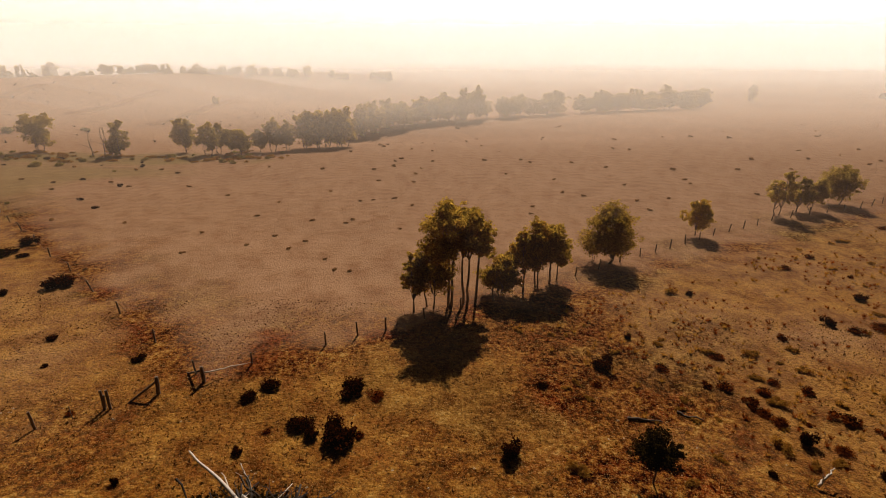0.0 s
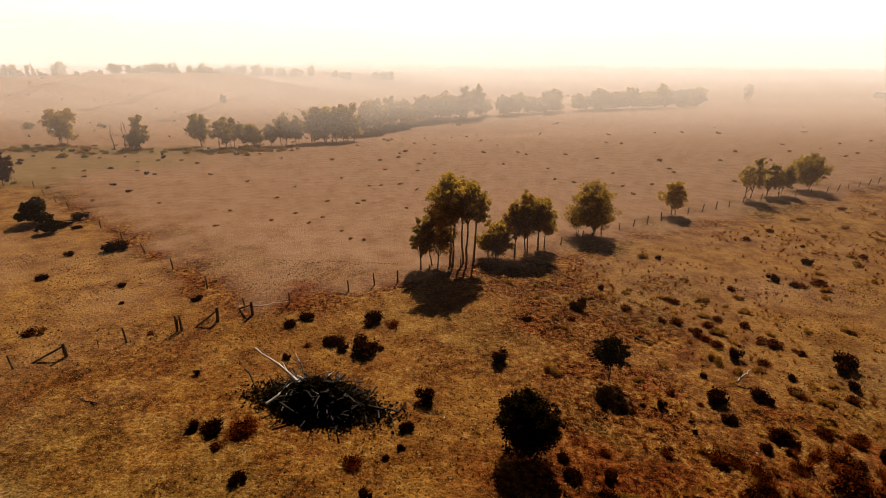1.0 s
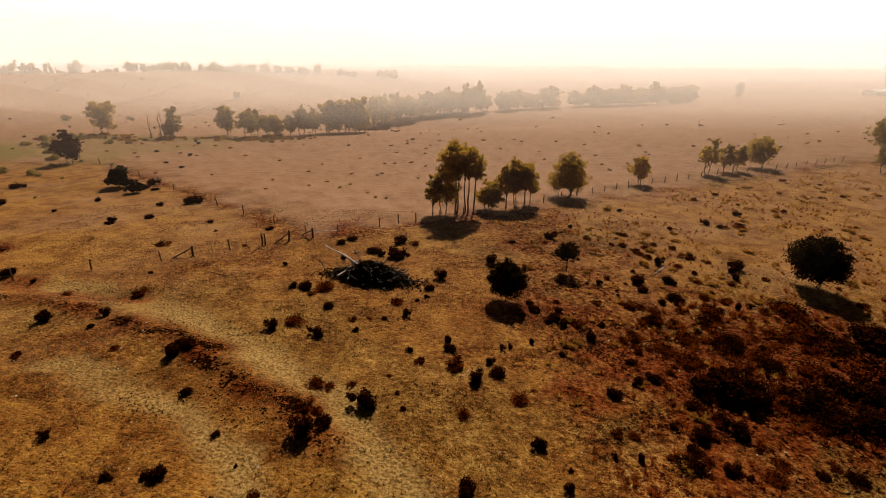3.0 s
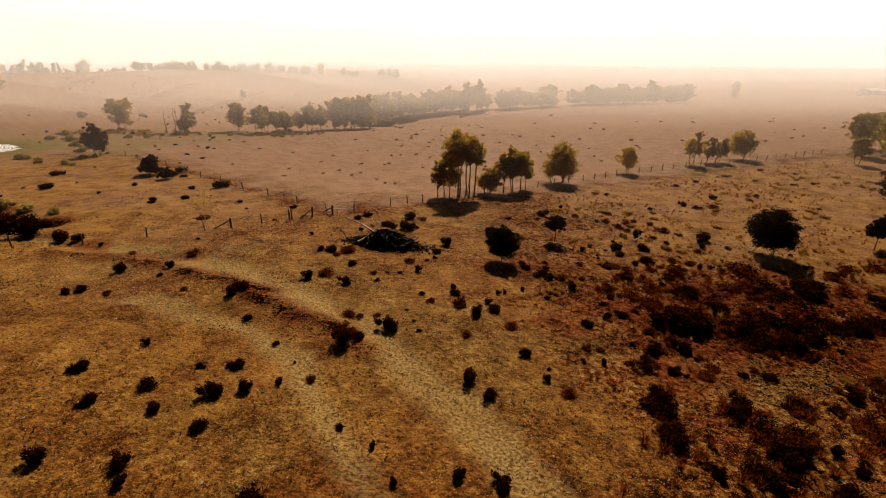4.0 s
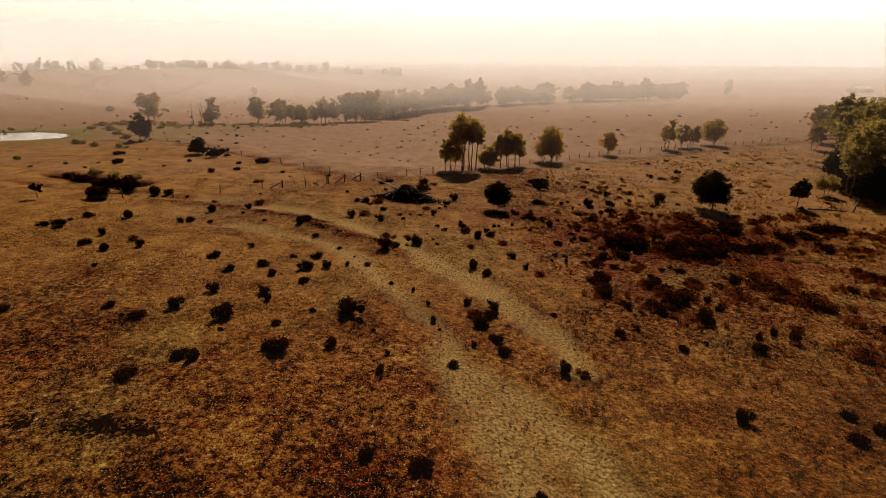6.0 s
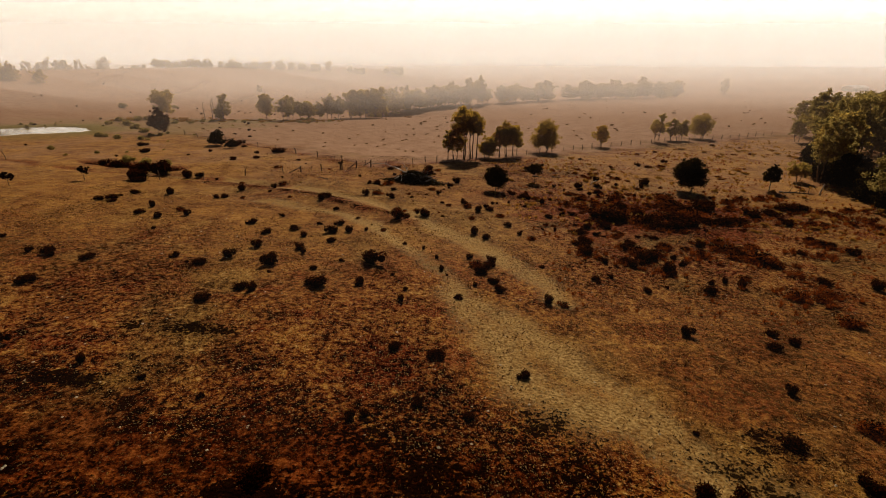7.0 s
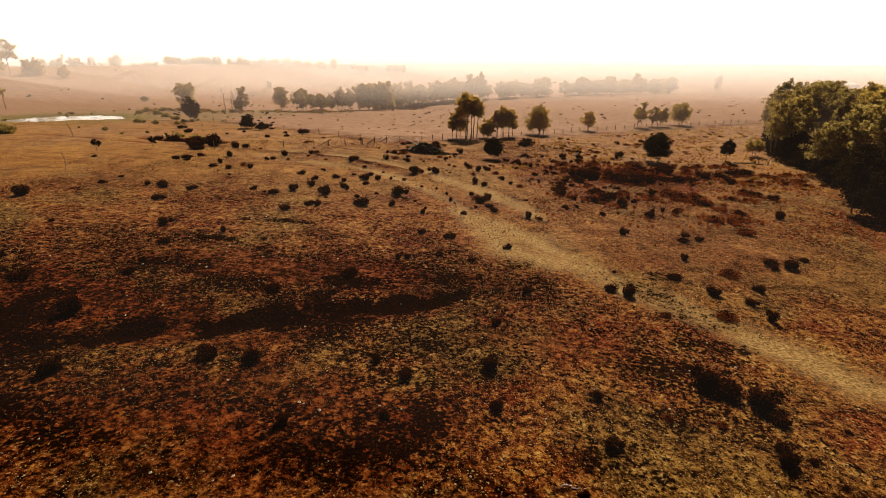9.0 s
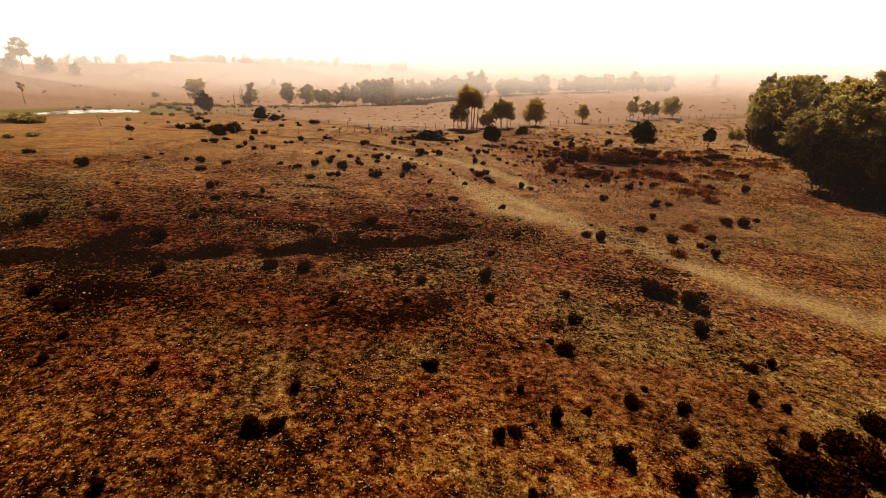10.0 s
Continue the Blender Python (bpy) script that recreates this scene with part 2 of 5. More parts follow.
# ---- ground ----
SLOPES = [-3.494, -6.125, 1.000, 1.520, -5.955, -5.836, -6.338, 12.269, 4.135, -8.751, 0.367, -2.317, 0.302, 2.802, 4.718, 2.900, -4.371, -0.388, 0.314, -1.917, -2.801]
HILLS = [(-60, 262, 120, 42, -6.0), (210, 470, 190, 60, -4.0)]
RIDGE_LINE = [(-420, 180), (-330, 260), (-303, 370), (-275, 485), (-200, 590), (-90, 720)]
DAM_WALL = [(-140, 70), (-131, 84), (-127, 98)]
POND_AT, POND_SIZE, POND_LEVEL = (-151.0, 97.0), (20.0, 15.0), -6.9
RUTS = {
    "rut_a": [(-30.0, -0.5), (-24.3, -2.5), (-17.8, -4.6), (-13.1, -9.2), (-8.4, -16.2), (-5.0, -21.8), (-2.6, -25.4), (-0.6, -29.0), (4.0, -34.6), (8.4, -40.7), (11.1, -44.7), (12.9, -49.1)],
    "rut_b": [(-60.0, 17.5), (-48.0, 14.5), (-41.6, 14.2), (-36.5, 13.2), (-28.4, 10.2), (-20.2, 5.4), (-14.8, 2.1), (-8.4, -2.2), (-4.9, -7.4), (-1.5, -12.1), (1.2, -16.1), (2.7, -19.0), (5.9, -23.6), (7.0, -25.4), (7.8, -28.3)],
    "wash": [(-1.7, -28.9), (3.4, -41.4), (11.8, -47.8), (18.0, -54.6), (21.8, -60.1), (25.4, -62.9), (28.9, -65.0), (36.0, -68.0), (46.0, -71.0)],
    "bank": [(-47.0, 9.8), (-40.0, 9.7), (-33.5, 8.2), (-27.0, 5.2), (-21.0, 2.2), (-15.5, -0.6), (-11.8, -3.8), (-8.0, -7.0)],
    "hollow": [(-78.0, 31.0), (-69.0, 26.7), (-62.0, 23.0), (-56.5, 22.0)],
    "ledge": [(-106.0, 34.0), (-94.5, 31.5), (-79.3, 23.1), (-66.0, 18.0), (-51.4, 15.9), (-39.2, 12.5), (-30.0, 12.0)],
    "contour_a": [(-250.1, 275.9), (-266.8, 328.0)],
    "contour_b": [(-206.2, 263.0), (-204.4, 299.6), (-218.3, 377.0)],
    "contour_c": [(-163.4, 263.6), (-162.8, 309.9), (-169.8, 405.9)],
    "scarp": [(-28.3, -64.2), (-24.5, -63.6), (-17.1, -60.3), (-9.7, -57.4), (-4.0, -54.2)],
}


def soft(x, a, b):
    t = np.clip((x - a) / (b - a), 0, 1)
    return t * t * (3 - 2 * t)


def grain(x, y, size, seed):
    """Smooth lattice noise from -1 to 1."""
    x, y = np.asarray(x, float) / size, np.asarray(y, float) / size
    i, j = np.floor(x), np.floor(y)
    u, v = x - i, y - j
    u, v = u * u * (3 - 2 * u), v * v * (3 - 2 * v)

    def at(a, b):
        h = np.sin(a * 127.1 + b * 311.7 + seed * 74.7) * 43758.5453
        return 2 * (h - np.floor(h)) - 1

    return (at(i, j) * (1 - u) + at(i + 1, j) * u) * (1 - v) + (at(i, j + 1) * (1 - u) + at(i + 1, j + 1) * u) * v


def from_line(x, y, pts):
    """Distance to a broken line."""
    best = np.full(np.shape(x), 1e9)
    for (ax, ay), (bx, by) in zip(pts, pts[1:]):
        dx, dy = bx - ax, by - ay
        s = np.clip(((x - ax) * dx + (y - ay) * dy) / (dx * dx + dy * dy), 0, 1)
        best = np.minimum(best, np.hypot(x - ax - s * dx, y - ay - s * dy))
    return best


def near_mask(x, y):
    return soft(np.hypot(x, y - 0), 260, 140)


def ground(x, y):
    x, y = np.asarray(x, float), np.asarray(y, float)
    u, v = np.tanh(x / 130), np.tanh((y - 10) / 170)
    z, k = np.zeros(np.broadcast(x, y).shape), 0
    for i in range(6):
        for j in range(6 - i):
            z = z + SLOPES[k] * u**i * v**j
            k += 1
    for cx, cy, rx, ry, h in HILLS:
        z = z + h * np.exp(-(((x - cx) / rx) ** 2) - ((y - cy) / ry) ** 2)
    z = z + 18.5 * np.exp(-((from_line(x, y, RIDGE_LINE) / 105) ** 2))
    near = near_mask(x, y)
    z = z + near * (0.16 * grain(x, y, 9, 1) + 0.07 * grain(x, y, 3.1, 2) + 0.035 * grain(x, y, 1.3, 3))
    wob = 0.5 * grain(x, y, 5, 4)
    for name, depth, wide in (("rut_a", 0.16, 1.1), ("rut_b", 0.16, 1.1), ("wash", 0.1, 2.2)):
        d = from_line(x + wob, y + wob, RUTS[name])
        z = z - depth * np.exp(-((d / wide) ** 2))
    d = from_line(x + wob, y + wob, RUTS["bank"])
    z = z + 0.35 * np.exp(-((d / 1.6) ** 2))
    for name, depth, wide in (("hollow", 0.7, 1.8), ("ledge", 0.25, 1.2)):
        z = z - depth * np.exp(-((from_line(x + wob, y + wob, RUTS[name]) / wide) ** 2))
    d = from_line(x + wob, y + 2 * wob, RUTS["scarp"])
    z = z - 0.4 * np.exp(-((d / 1.3) ** 2))
    e = np.hypot((x - POND_AT[0]) / POND_SIZE[0], (y - POND_AT[1]) / POND_SIZE[1])
    e = e + 0.05 * grain(x, y, 9, 7)
    inside = soft(e, 1.12, 0.86)
    z = z * (1 - inside) + (POND_LEVEL - 1.2) * inside
    low = soft(e, 1.9, 1.05) * (1 - inside) * soft(y, 92, 106)
    z = z * (1 - 0.75 * low) + (POND_LEVEL + 0.35) * 0.75 * low
    z = z + 0.7 * np.clip((108 - y) / 24, 0, 1) * np.exp(-((from_line(x, y, DAM_WALL) / 4.5) ** 2))
    return z


def steps(dense_from, dense_to, step, far_from, far_to):
    mid = list(np.arange(dense_from, dense_to + 1e-6, step))
    out, s, v = [], step, dense_to
    while v < far_to:
        s *= 1.07
        v += s
        out.append(v)
    back, s, v = [], step, dense_from
    while v > far_from:
        s *= 1.07
        v -= s
        back.append(v)
    return np.array(back[::-1] + mid + out)


def mesh_of(name, verts, faces, mats, which=None, smooth=False):
    me = bpy.data.meshes.new(name)
    me.from_pydata(np.asarray(verts).tolist(), [], [list(f) for f in faces] if not isinstance(faces, np.ndarray) else faces.tolist())
    for m in mats if isinstance(mats, (list, tuple)) else [mats]:
        me.materials.append(m)
    if which is not None:
        me.polygons.foreach_set("material_index", np.asarray(which, dtype=np.int32))
    if smooth:
        me.polygons.foreach_set("use_smooth", [True] * len(me.polygons))
    me.update()
    return me


def build_ground():
    xs, ys = steps(-75, 75, 0.75, -4200, 4200), steps(-100, 100, 0.75, -1500, 4600)
    X, Y = np.meshgrid(xs, ys)
    Z = ground(X, Y)
    n, w = X.size, len(xs)
    verts = np.stack([X.ravel(), Y.ravel(), Z.ravel()], 1)
    i = (np.arange(len(ys) - 1)[:, None] * w + np.arange(w - 1)[None]).ravel()
    me = mesh_of("ground", verts, np.stack([i, i + 1, i + w + 1, i + w], 1), GROUND, smooth=True)
    x, y = X.ravel(), Y.ravel()
    wob = 1.2 * grain(x, y, 4, 11) + 0.5 * grain(x, y, 1.5, 12)
    track = np.maximum.reduce([0.9 * soft(from_line(x + wob * 0.5, y + wob * 0.5, RUTS[k]), b, a) for k, a, b in (("rut_a", 0.3, 1.6), ("rut_b", 0.5, 2.1), ("wash", 0.4, 3.4))])
    track = np.clip(track * (0.98 + 0.3 * grain(x, y, 2.0, 13) + 0.35 * grain(x, y, 0.9, 14)), 0, 0.9)
    fence_y = np.interp(x, [-90, -20.4, 110], [92, 32.8, 110])
    field_and_haze = 0.45 * soft(y + wob * 2 - fence_y, -1.0, 4.0) + 0.55 * soft(y + wob * 6 - fence_y, 0.0, 17.0)
    below = soft(fence_y - y + 2 * wob, 0.0, 5.0)
    hay = np.maximum(0.8 * soft(-x + 4 * wob, 14, 45) * soft(y + 4 * wob, -30, 12), 0.75 * soft(x + 5 * wob, 12, 34) * soft(y + 5 * wob, -2, 26)) * below
    hay = np.maximum(hay, 0.55 * soft(14 - x + 5 * wob, 0, 12) * soft(y + 5 * wob, -36, -8) * below)
    hay = hay * (1 - 0.8 * soft(np.hypot((x - 29) / 20, (y - 8) / 13) + 0.4 * grain(x, y, 5, 27), 1.2, 0.7))
    hay = hay * np.clip(0.8 + 0.5 * grain(x, y, 9, 26), 0.25, 1.0)
    patchy = 0.75 + 0.45 * grain(x, y, 7, 29) + 0.25 * grain(x, y, 2.2, 30)
    # Paler slope; the left pasture has distance haze put into its colour.
    field_and_haze = np.maximum(field_and_haze, np.clip(patchy * (0.85 * soft(x + 4 * wob, 14, 32) * soft(y + 4 * wob, 16, 40) + 0.35 * soft(-x + 4 * wob, 20, 40) * soft(y + 4 * wob, -8, 16) + 0.4 * soft(-x + 4 * wob, 15, 40) * soft(y + 4 * wob, 14, 34)), 0, 0.85) * below)
    pan = np.hypot((x - 25) / 24, (y + 36) / 17) + 0.35 * grain(x, y, 8, 40) + 0.2 * grain(x, y, 2.5, 41)
    hay = np.maximum(hay, 0.25 * soft(pan, 1.15, 0.5))
    rust = np.zeros(n)
    for ax, ay, rx, ry, deep in ((26, 4, 18, 11, 0.95), (37, 9, 14, 8, 0.9), (12, 14, 9, 4, 0.7), (-17, 38, 3, 3, 0.8), (-14, -51, 15, 4, 0.75), (-26, -60, 12, 5, 0.9), (-14, -69, 12, 5, 0.65), (6, -76, 10, 4, 0.5), (-32, -78, 9, 7, 0.65), (4, -60, 6, 3, 0.45), (22, -40, 9, 7, 0.4), (-9, -23, 7, 4, 0.4)):
        e = np.hypot((x - ax) / rx, (y - ay) / ry) + 0.5 * grain(x, y, 4.2, 31) + 0.35 * grain(x, y, 1.4, 32)
        rust = np.maximum(rust, deep * soft(e, 1.2, 0.5))
    rust = np.maximum(rust, 0.75 * soft(from_line(x + wob, y + 2 * wob, RUTS["scarp"]), 2.6, 0.6))
    bank = from_line(x + 0.7 * wob, y + 0.7 * wob, RUTS["bank"])
    rust = np.maximum(rust, (0.75 + 0.3 * grain(x, y, 2.5, 38)) * soft(bank, 2.2, 0.6))
    rust = np.maximum(rust, 0.8 * soft(from_line(x + wob, y + wob, RUTS["ledge"]), 1.5, 0.4))
    rust = np.maximum(rust, 0.9 * soft(from_line(x + wob, y + wob, RUTS["hollow"]), 3.4, 1.2))
    # Dark soil patches, with shade painted in along hollow, bank and thicket.
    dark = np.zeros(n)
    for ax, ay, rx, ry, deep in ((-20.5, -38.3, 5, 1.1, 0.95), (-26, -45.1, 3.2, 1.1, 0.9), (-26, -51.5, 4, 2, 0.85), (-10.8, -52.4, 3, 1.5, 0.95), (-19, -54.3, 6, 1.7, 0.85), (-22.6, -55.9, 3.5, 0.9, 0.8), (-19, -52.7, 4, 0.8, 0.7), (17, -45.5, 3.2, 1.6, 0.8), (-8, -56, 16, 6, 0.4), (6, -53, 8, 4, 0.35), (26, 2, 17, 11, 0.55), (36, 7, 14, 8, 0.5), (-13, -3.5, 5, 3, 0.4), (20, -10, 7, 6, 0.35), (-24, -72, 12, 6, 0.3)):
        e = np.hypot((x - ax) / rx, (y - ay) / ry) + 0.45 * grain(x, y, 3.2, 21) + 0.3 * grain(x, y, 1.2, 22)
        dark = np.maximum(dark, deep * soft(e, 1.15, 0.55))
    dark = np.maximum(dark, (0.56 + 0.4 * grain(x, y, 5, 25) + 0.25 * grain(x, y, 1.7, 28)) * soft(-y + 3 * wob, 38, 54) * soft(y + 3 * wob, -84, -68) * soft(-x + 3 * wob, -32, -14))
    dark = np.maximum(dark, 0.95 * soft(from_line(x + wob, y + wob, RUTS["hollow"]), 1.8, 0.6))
    # The scarp's shadow line, painted as a dark streak.
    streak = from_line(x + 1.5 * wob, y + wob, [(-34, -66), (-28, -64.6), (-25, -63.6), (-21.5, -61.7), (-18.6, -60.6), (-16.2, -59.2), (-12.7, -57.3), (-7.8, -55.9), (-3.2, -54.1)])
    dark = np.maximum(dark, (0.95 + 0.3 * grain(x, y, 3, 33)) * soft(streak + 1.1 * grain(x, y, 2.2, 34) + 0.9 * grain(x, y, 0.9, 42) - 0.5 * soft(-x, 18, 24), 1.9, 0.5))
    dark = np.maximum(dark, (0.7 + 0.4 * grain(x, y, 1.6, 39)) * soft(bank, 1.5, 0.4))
    # Widens the painted dark gaps, mostly over the near ground.
    thin = 0.1 + 0.32 * soft(-y + 4 * wob, 8, 22) + 0.4 * soft(-y + 4 * wob, 38, 46) * soft(y + 4 * wob, -64, -54) * soft(-x + 4 * wob, -26, -6) + 0.3 * soft(-x + 4 * wob, 4, 16) * soft(-y + 4 * wob, 36, 46) + 0.16 * soft(-y + 4 * wob, 58, 68) + 0.34 * grain(x, y, 10, 36) + 0.24 * grain(x, y, 3.5, 37)
    thin = thin * (1 - 0.6 * soft(x + 4 * wob, -6, 12) * soft(-y + 4 * wob, 54, 62))
    thin = thin * (1 - 0.8 * soft(y + 3 * wob, -4, 26) * soft(x + 3 * wob, 8, 30)) * (1 - 0.7 * soft(from_line(x, y, RUTS["wash"]), 9, 2.5))
    e = np.hypot((x - POND_AT[0]) / POND_SIZE[0], (y - POND_AT[1]) / POND_SIZE[1])
    green = 0.75 * soft(e + 0.35 * grain(x, y, 12, 23), 2.1, 1.1) + 0.5 * soft(np.hypot((x + 128) / 48, (y - 122) / 34) + 0.4 * grain(x, y, 14, 35), 1.2, 0.5) + 0.6 * soft(np.hypot((x + 105) / 50, (y - 152) / 13) + 0.3 * grain(x, y, 10, 24), 1.1, 0.6)
    for name, v in (("track", track), ("field_and_haze", field_and_haze), ("dark_soil_shade", 0.4 * dark + 0.5 * np.clip(dark - 0.75, 0, 0.4)), ("dry_grass", hay), ("rust", rust), ("shaded_gaps", thin), ("green", np.clip(green, 0, 1))):
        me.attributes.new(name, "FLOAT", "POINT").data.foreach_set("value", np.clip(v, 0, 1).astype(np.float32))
    return tagged(new("ground", me), "drought-dried ochre pasture with wheel ruts and bare soil", "ground", kind="structure")


build_ground()



def contour_bank(line):
    """A low earth bank thrown up along the hillside."""
    pts = []
    for (ax, ay), (bx, by) in zip(line, line[1:]):
        n = max(2, int(math.hypot(bx - ax, by - ay) / 4))
        pts += [(ax + (bx - ax) * i / n, ay + (by - ay) * i / n) for i in range(n)]
    pts = np.array(pts + [line[-1]])
    d = np.gradient(pts, axis=0)
    d /= np.linalg.norm(d, axis=1)[:, None]
    side = np.stack([-d[:, 1], d[:, 0]], 1)
    rows = []
    for off, lift in ((-4.0, -0.5), (-1.2, 1.0), (0.0, 1.35), (1.2, 1.0), (4.0, -0.5)):
        q = pts + side * off
        rows.append(np.stack([q[:, 0], q[:, 1], ground(q[:, 0], q[:, 1]) + lift * np.sin(np.linspace(0.25, 2.9, len(q))) + 0.25 * grain(q[:, 0], q[:, 1], 6, 31)], 1))
    n = len(pts)
    faces = [(a * n + i, a * n + i + 1, (a + 1) * n + i + 1, (a + 1) * n + i) for a in range(4) for i in range(n - 1)]
    me = mesh_of("contour_bank", np.concatenate(rows), faces, GROUND, smooth=True)
    for name in ("track", "field_and_haze", "dark_soil_shade", "dry_grass", "rust", "shaded_gaps", "green"):
        me.attributes.new(name, "FLOAT", "POINT").data.foreach_set("value", np.full(len(me.vertices), {"field_and_haze": 0.55, "dark_soil_shade": 0.06}.get(name, 0.0), dtype=np.float32))
    return tagged(new("contour_bank", me), "low grassy contour bank across the far hillside", "bank", kind="structure")


for k in ("contour_a", "contour_b", "contour_c"):
    contour_bank(RUTS[k])

ring = [(POND_AT[0] + POND_SIZE[0] * 1.12 * math.cos(a), POND_AT[1] + POND_SIZE[1] * 1.12 * math.sin(a), POND_LEVEL) for a in np.linspace(0, 2 * math.pi, 48, endpoint=False)]
tagged(new("water", mesh_of("water", ring, [tuple(range(48))], WATER)), "still pale farm dam water reflecting the sky", "pond", kind="structure")

# dust in the air, thicker with distance
for at, density, low in ((118, 0.035, -7), (142, 0.055, -8), (168, 0.12, -10), (215, 0.17, -11.5), (275, 0.09, -14.5), (330, 0.08, -16), (400, 0.09, -18), (500, 0.2, -18), (640, 0.24, -18), (850, 0.3, -18), (1250, 0.45, -18)):
    half = at * 1.6 + 300
    me = mesh_of("dust_haze", [(-half, at, -40), (half, at, -40), (half, at, 70 + at * 0.35), (-half, at, 70 + at * 0.35)], [(0, 1, 2, 3)], dust_material("airborne_dust", density, low, low + 9 + at * 0.02, 20 + at * 0.1 if at < 450 else 12 + at * 0.03, (0.93, 0.87, 0.78) if at < 260 else (0.90, 0.93, 0.93) if at < 600 else (0.85, 0.95, 1.0)))
    tagged(new("dust_haze", me), "thin veil of pale airborne dust over the paddocks", "haze", kind="structure")


def sky_backdrop():
    """The glaring dust-filled sky low over the horizon, on the sun's side."""
    m, nodes, links, bsdf = material("dusty_sky_glare")
    nodes.remove(bsdf)
    split = nodes.new("ShaderNodeSeparateXYZ")
    links.new(nodes.new("ShaderNodeNewGeometry").outputs["Position"], split.inputs[0])
    up = nodes.new("ShaderNodeMapRange")
    up.inputs["From Min"].default_value, up.inputs["From Max"].default_value = -40, 320
    links.new(split.outputs[2], up.inputs["Value"])
    glow = nodes.new("ShaderNodeEmission")
    glow.inputs["Strength"].default_value = 1.0
    side, tint = nodes.new("ShaderNodeMapRange"), nodes.new("ShaderNodeMix")
    side.interpolation_type, tint.data_type, tint.blend_type, tint.inputs[0].default_value = "SMOOTHSTEP", "RGBA", "MULTIPLY", 1.0
    side.inputs["From Min"].default_value, side.inputs["From Max"].default_value = -2300, 300
    links.new(split.outputs[0], side.inputs["Value"])
    links.new(ramp_node(nodes, links, side.outputs[0], [(0.0, (0.66, 0.62, 0.57)), (1.0, (1.0, 1.0, 1.0))]), tint.inputs[7])
    links.new(tint.outputs[2], glow.inputs["Color"])
    links.new(ramp_node(nodes, links, up.outputs[0], [(0.06, (1.0, 0.90, 0.80)), (0.7, (2.3, 2.2, 1.95))]), tint.inputs[6])
    links.new(glow.outputs[0], nodes["Material Output"].inputs["Surface"])
    turn = np.radians(np.linspace(-75, 75, 61))
    foot = np.stack([3000 * np.sin(turn), 3000 * np.cos(turn) - 50, np.full(61, -60.0)], 1)
    i = np.arange(60)
    me = mesh_of("sky_backdrop", np.concatenate([foot, foot + (0, 0, 560.0)]), np.stack([i, i + 1, i + 62, i + 61], 1), m, smooth=True)
    return tagged(new("sky_backdrop", me), "bright cream dust-filled sky over the horizon", "sky", kind="structure")


sky_backdrop()


def low_dust(y, density):
    """A veil of dust hanging low over the pasture; it thins out towards the soil and well below the height of flight."""
    m, nodes, links, bsdf = material("low_dust")
    nodes.remove(bsdf)
    thick = nodes.new("ShaderNodeAttribute")
    thick.attribute_name = "thickness"
    clear, thin, out = nodes.new("ShaderNodeBsdfTransparent"), nodes.new("ShaderNodeBsdfTranslucent"), nodes.new("ShaderNodeMixShader")
    thin.inputs["Color"].default_value = (0.95, 0.78, 0.66, 1)
    links.new(thick.outputs["Fac"], out.inputs[0]), links.new(clear.outputs[0], out.inputs[1]), links.new(thin.outputs[0], out.inputs[2])
    links.new(out.outputs[0], nodes["Material Output"].inputs["Surface"])
    xs = np.arange(-320, 321, 8.0)
    base = ground(xs, np.full(len(xs), y))
    verts, thickness = [], []
    for u in np.linspace(0, 1, 15):
        z = base * (1 - u) + 17.0 * u - 0.3 * (1 - u)
        verts.append(np.stack([xs, np.full(len(xs), y), z], 1))
        thickness.append(density * soft(z - base, 0.0, 4.0) * soft(z, 16.5, 11.0) * (1 + 0.25 * grain(xs, z * 4 + y, 45, 81)))
    w = len(xs)
    i = (np.arange(14)[:, None] * w + np.arange(w - 1)[None]).ravel()
    me = mesh_of("low_dust", np.concatenate(verts), np.stack([i, i + 1, i + w + 1, i + w], 1), m)
    me.attributes.new("thickness", "FLOAT", "POINT").data.foreach_set("value", np.concatenate(thickness).astype(np.float32))
    return tagged(new("low_dust", me), "thin veil of tan dust hanging over the pasture", "haze", kind="structure")


for y, density in ((-72, 0.004), (-50, 0.002), (20, 0.001), (33, 0.002), (44, 0.004), (62, 0.01), (80, 0.014), (100, 0.016)):
    low_dust(y, density)


# ---- building blocks ----
def part(name, me, parent, label=""):
    ob = new(name, me)
    ob.parent = parent
    return tagged(ob, label)


def holder(name, x, y, z=None, turn=0.0, size=1.0):
    ob = new(name)
    ob.empty_display_size = 0.2
    ob.matrix_basis = pose(x, y, float(ground(x, y)) if z is None else z, 0, 0, turn) @ Matrix.Scale(size, 4)
    return ob


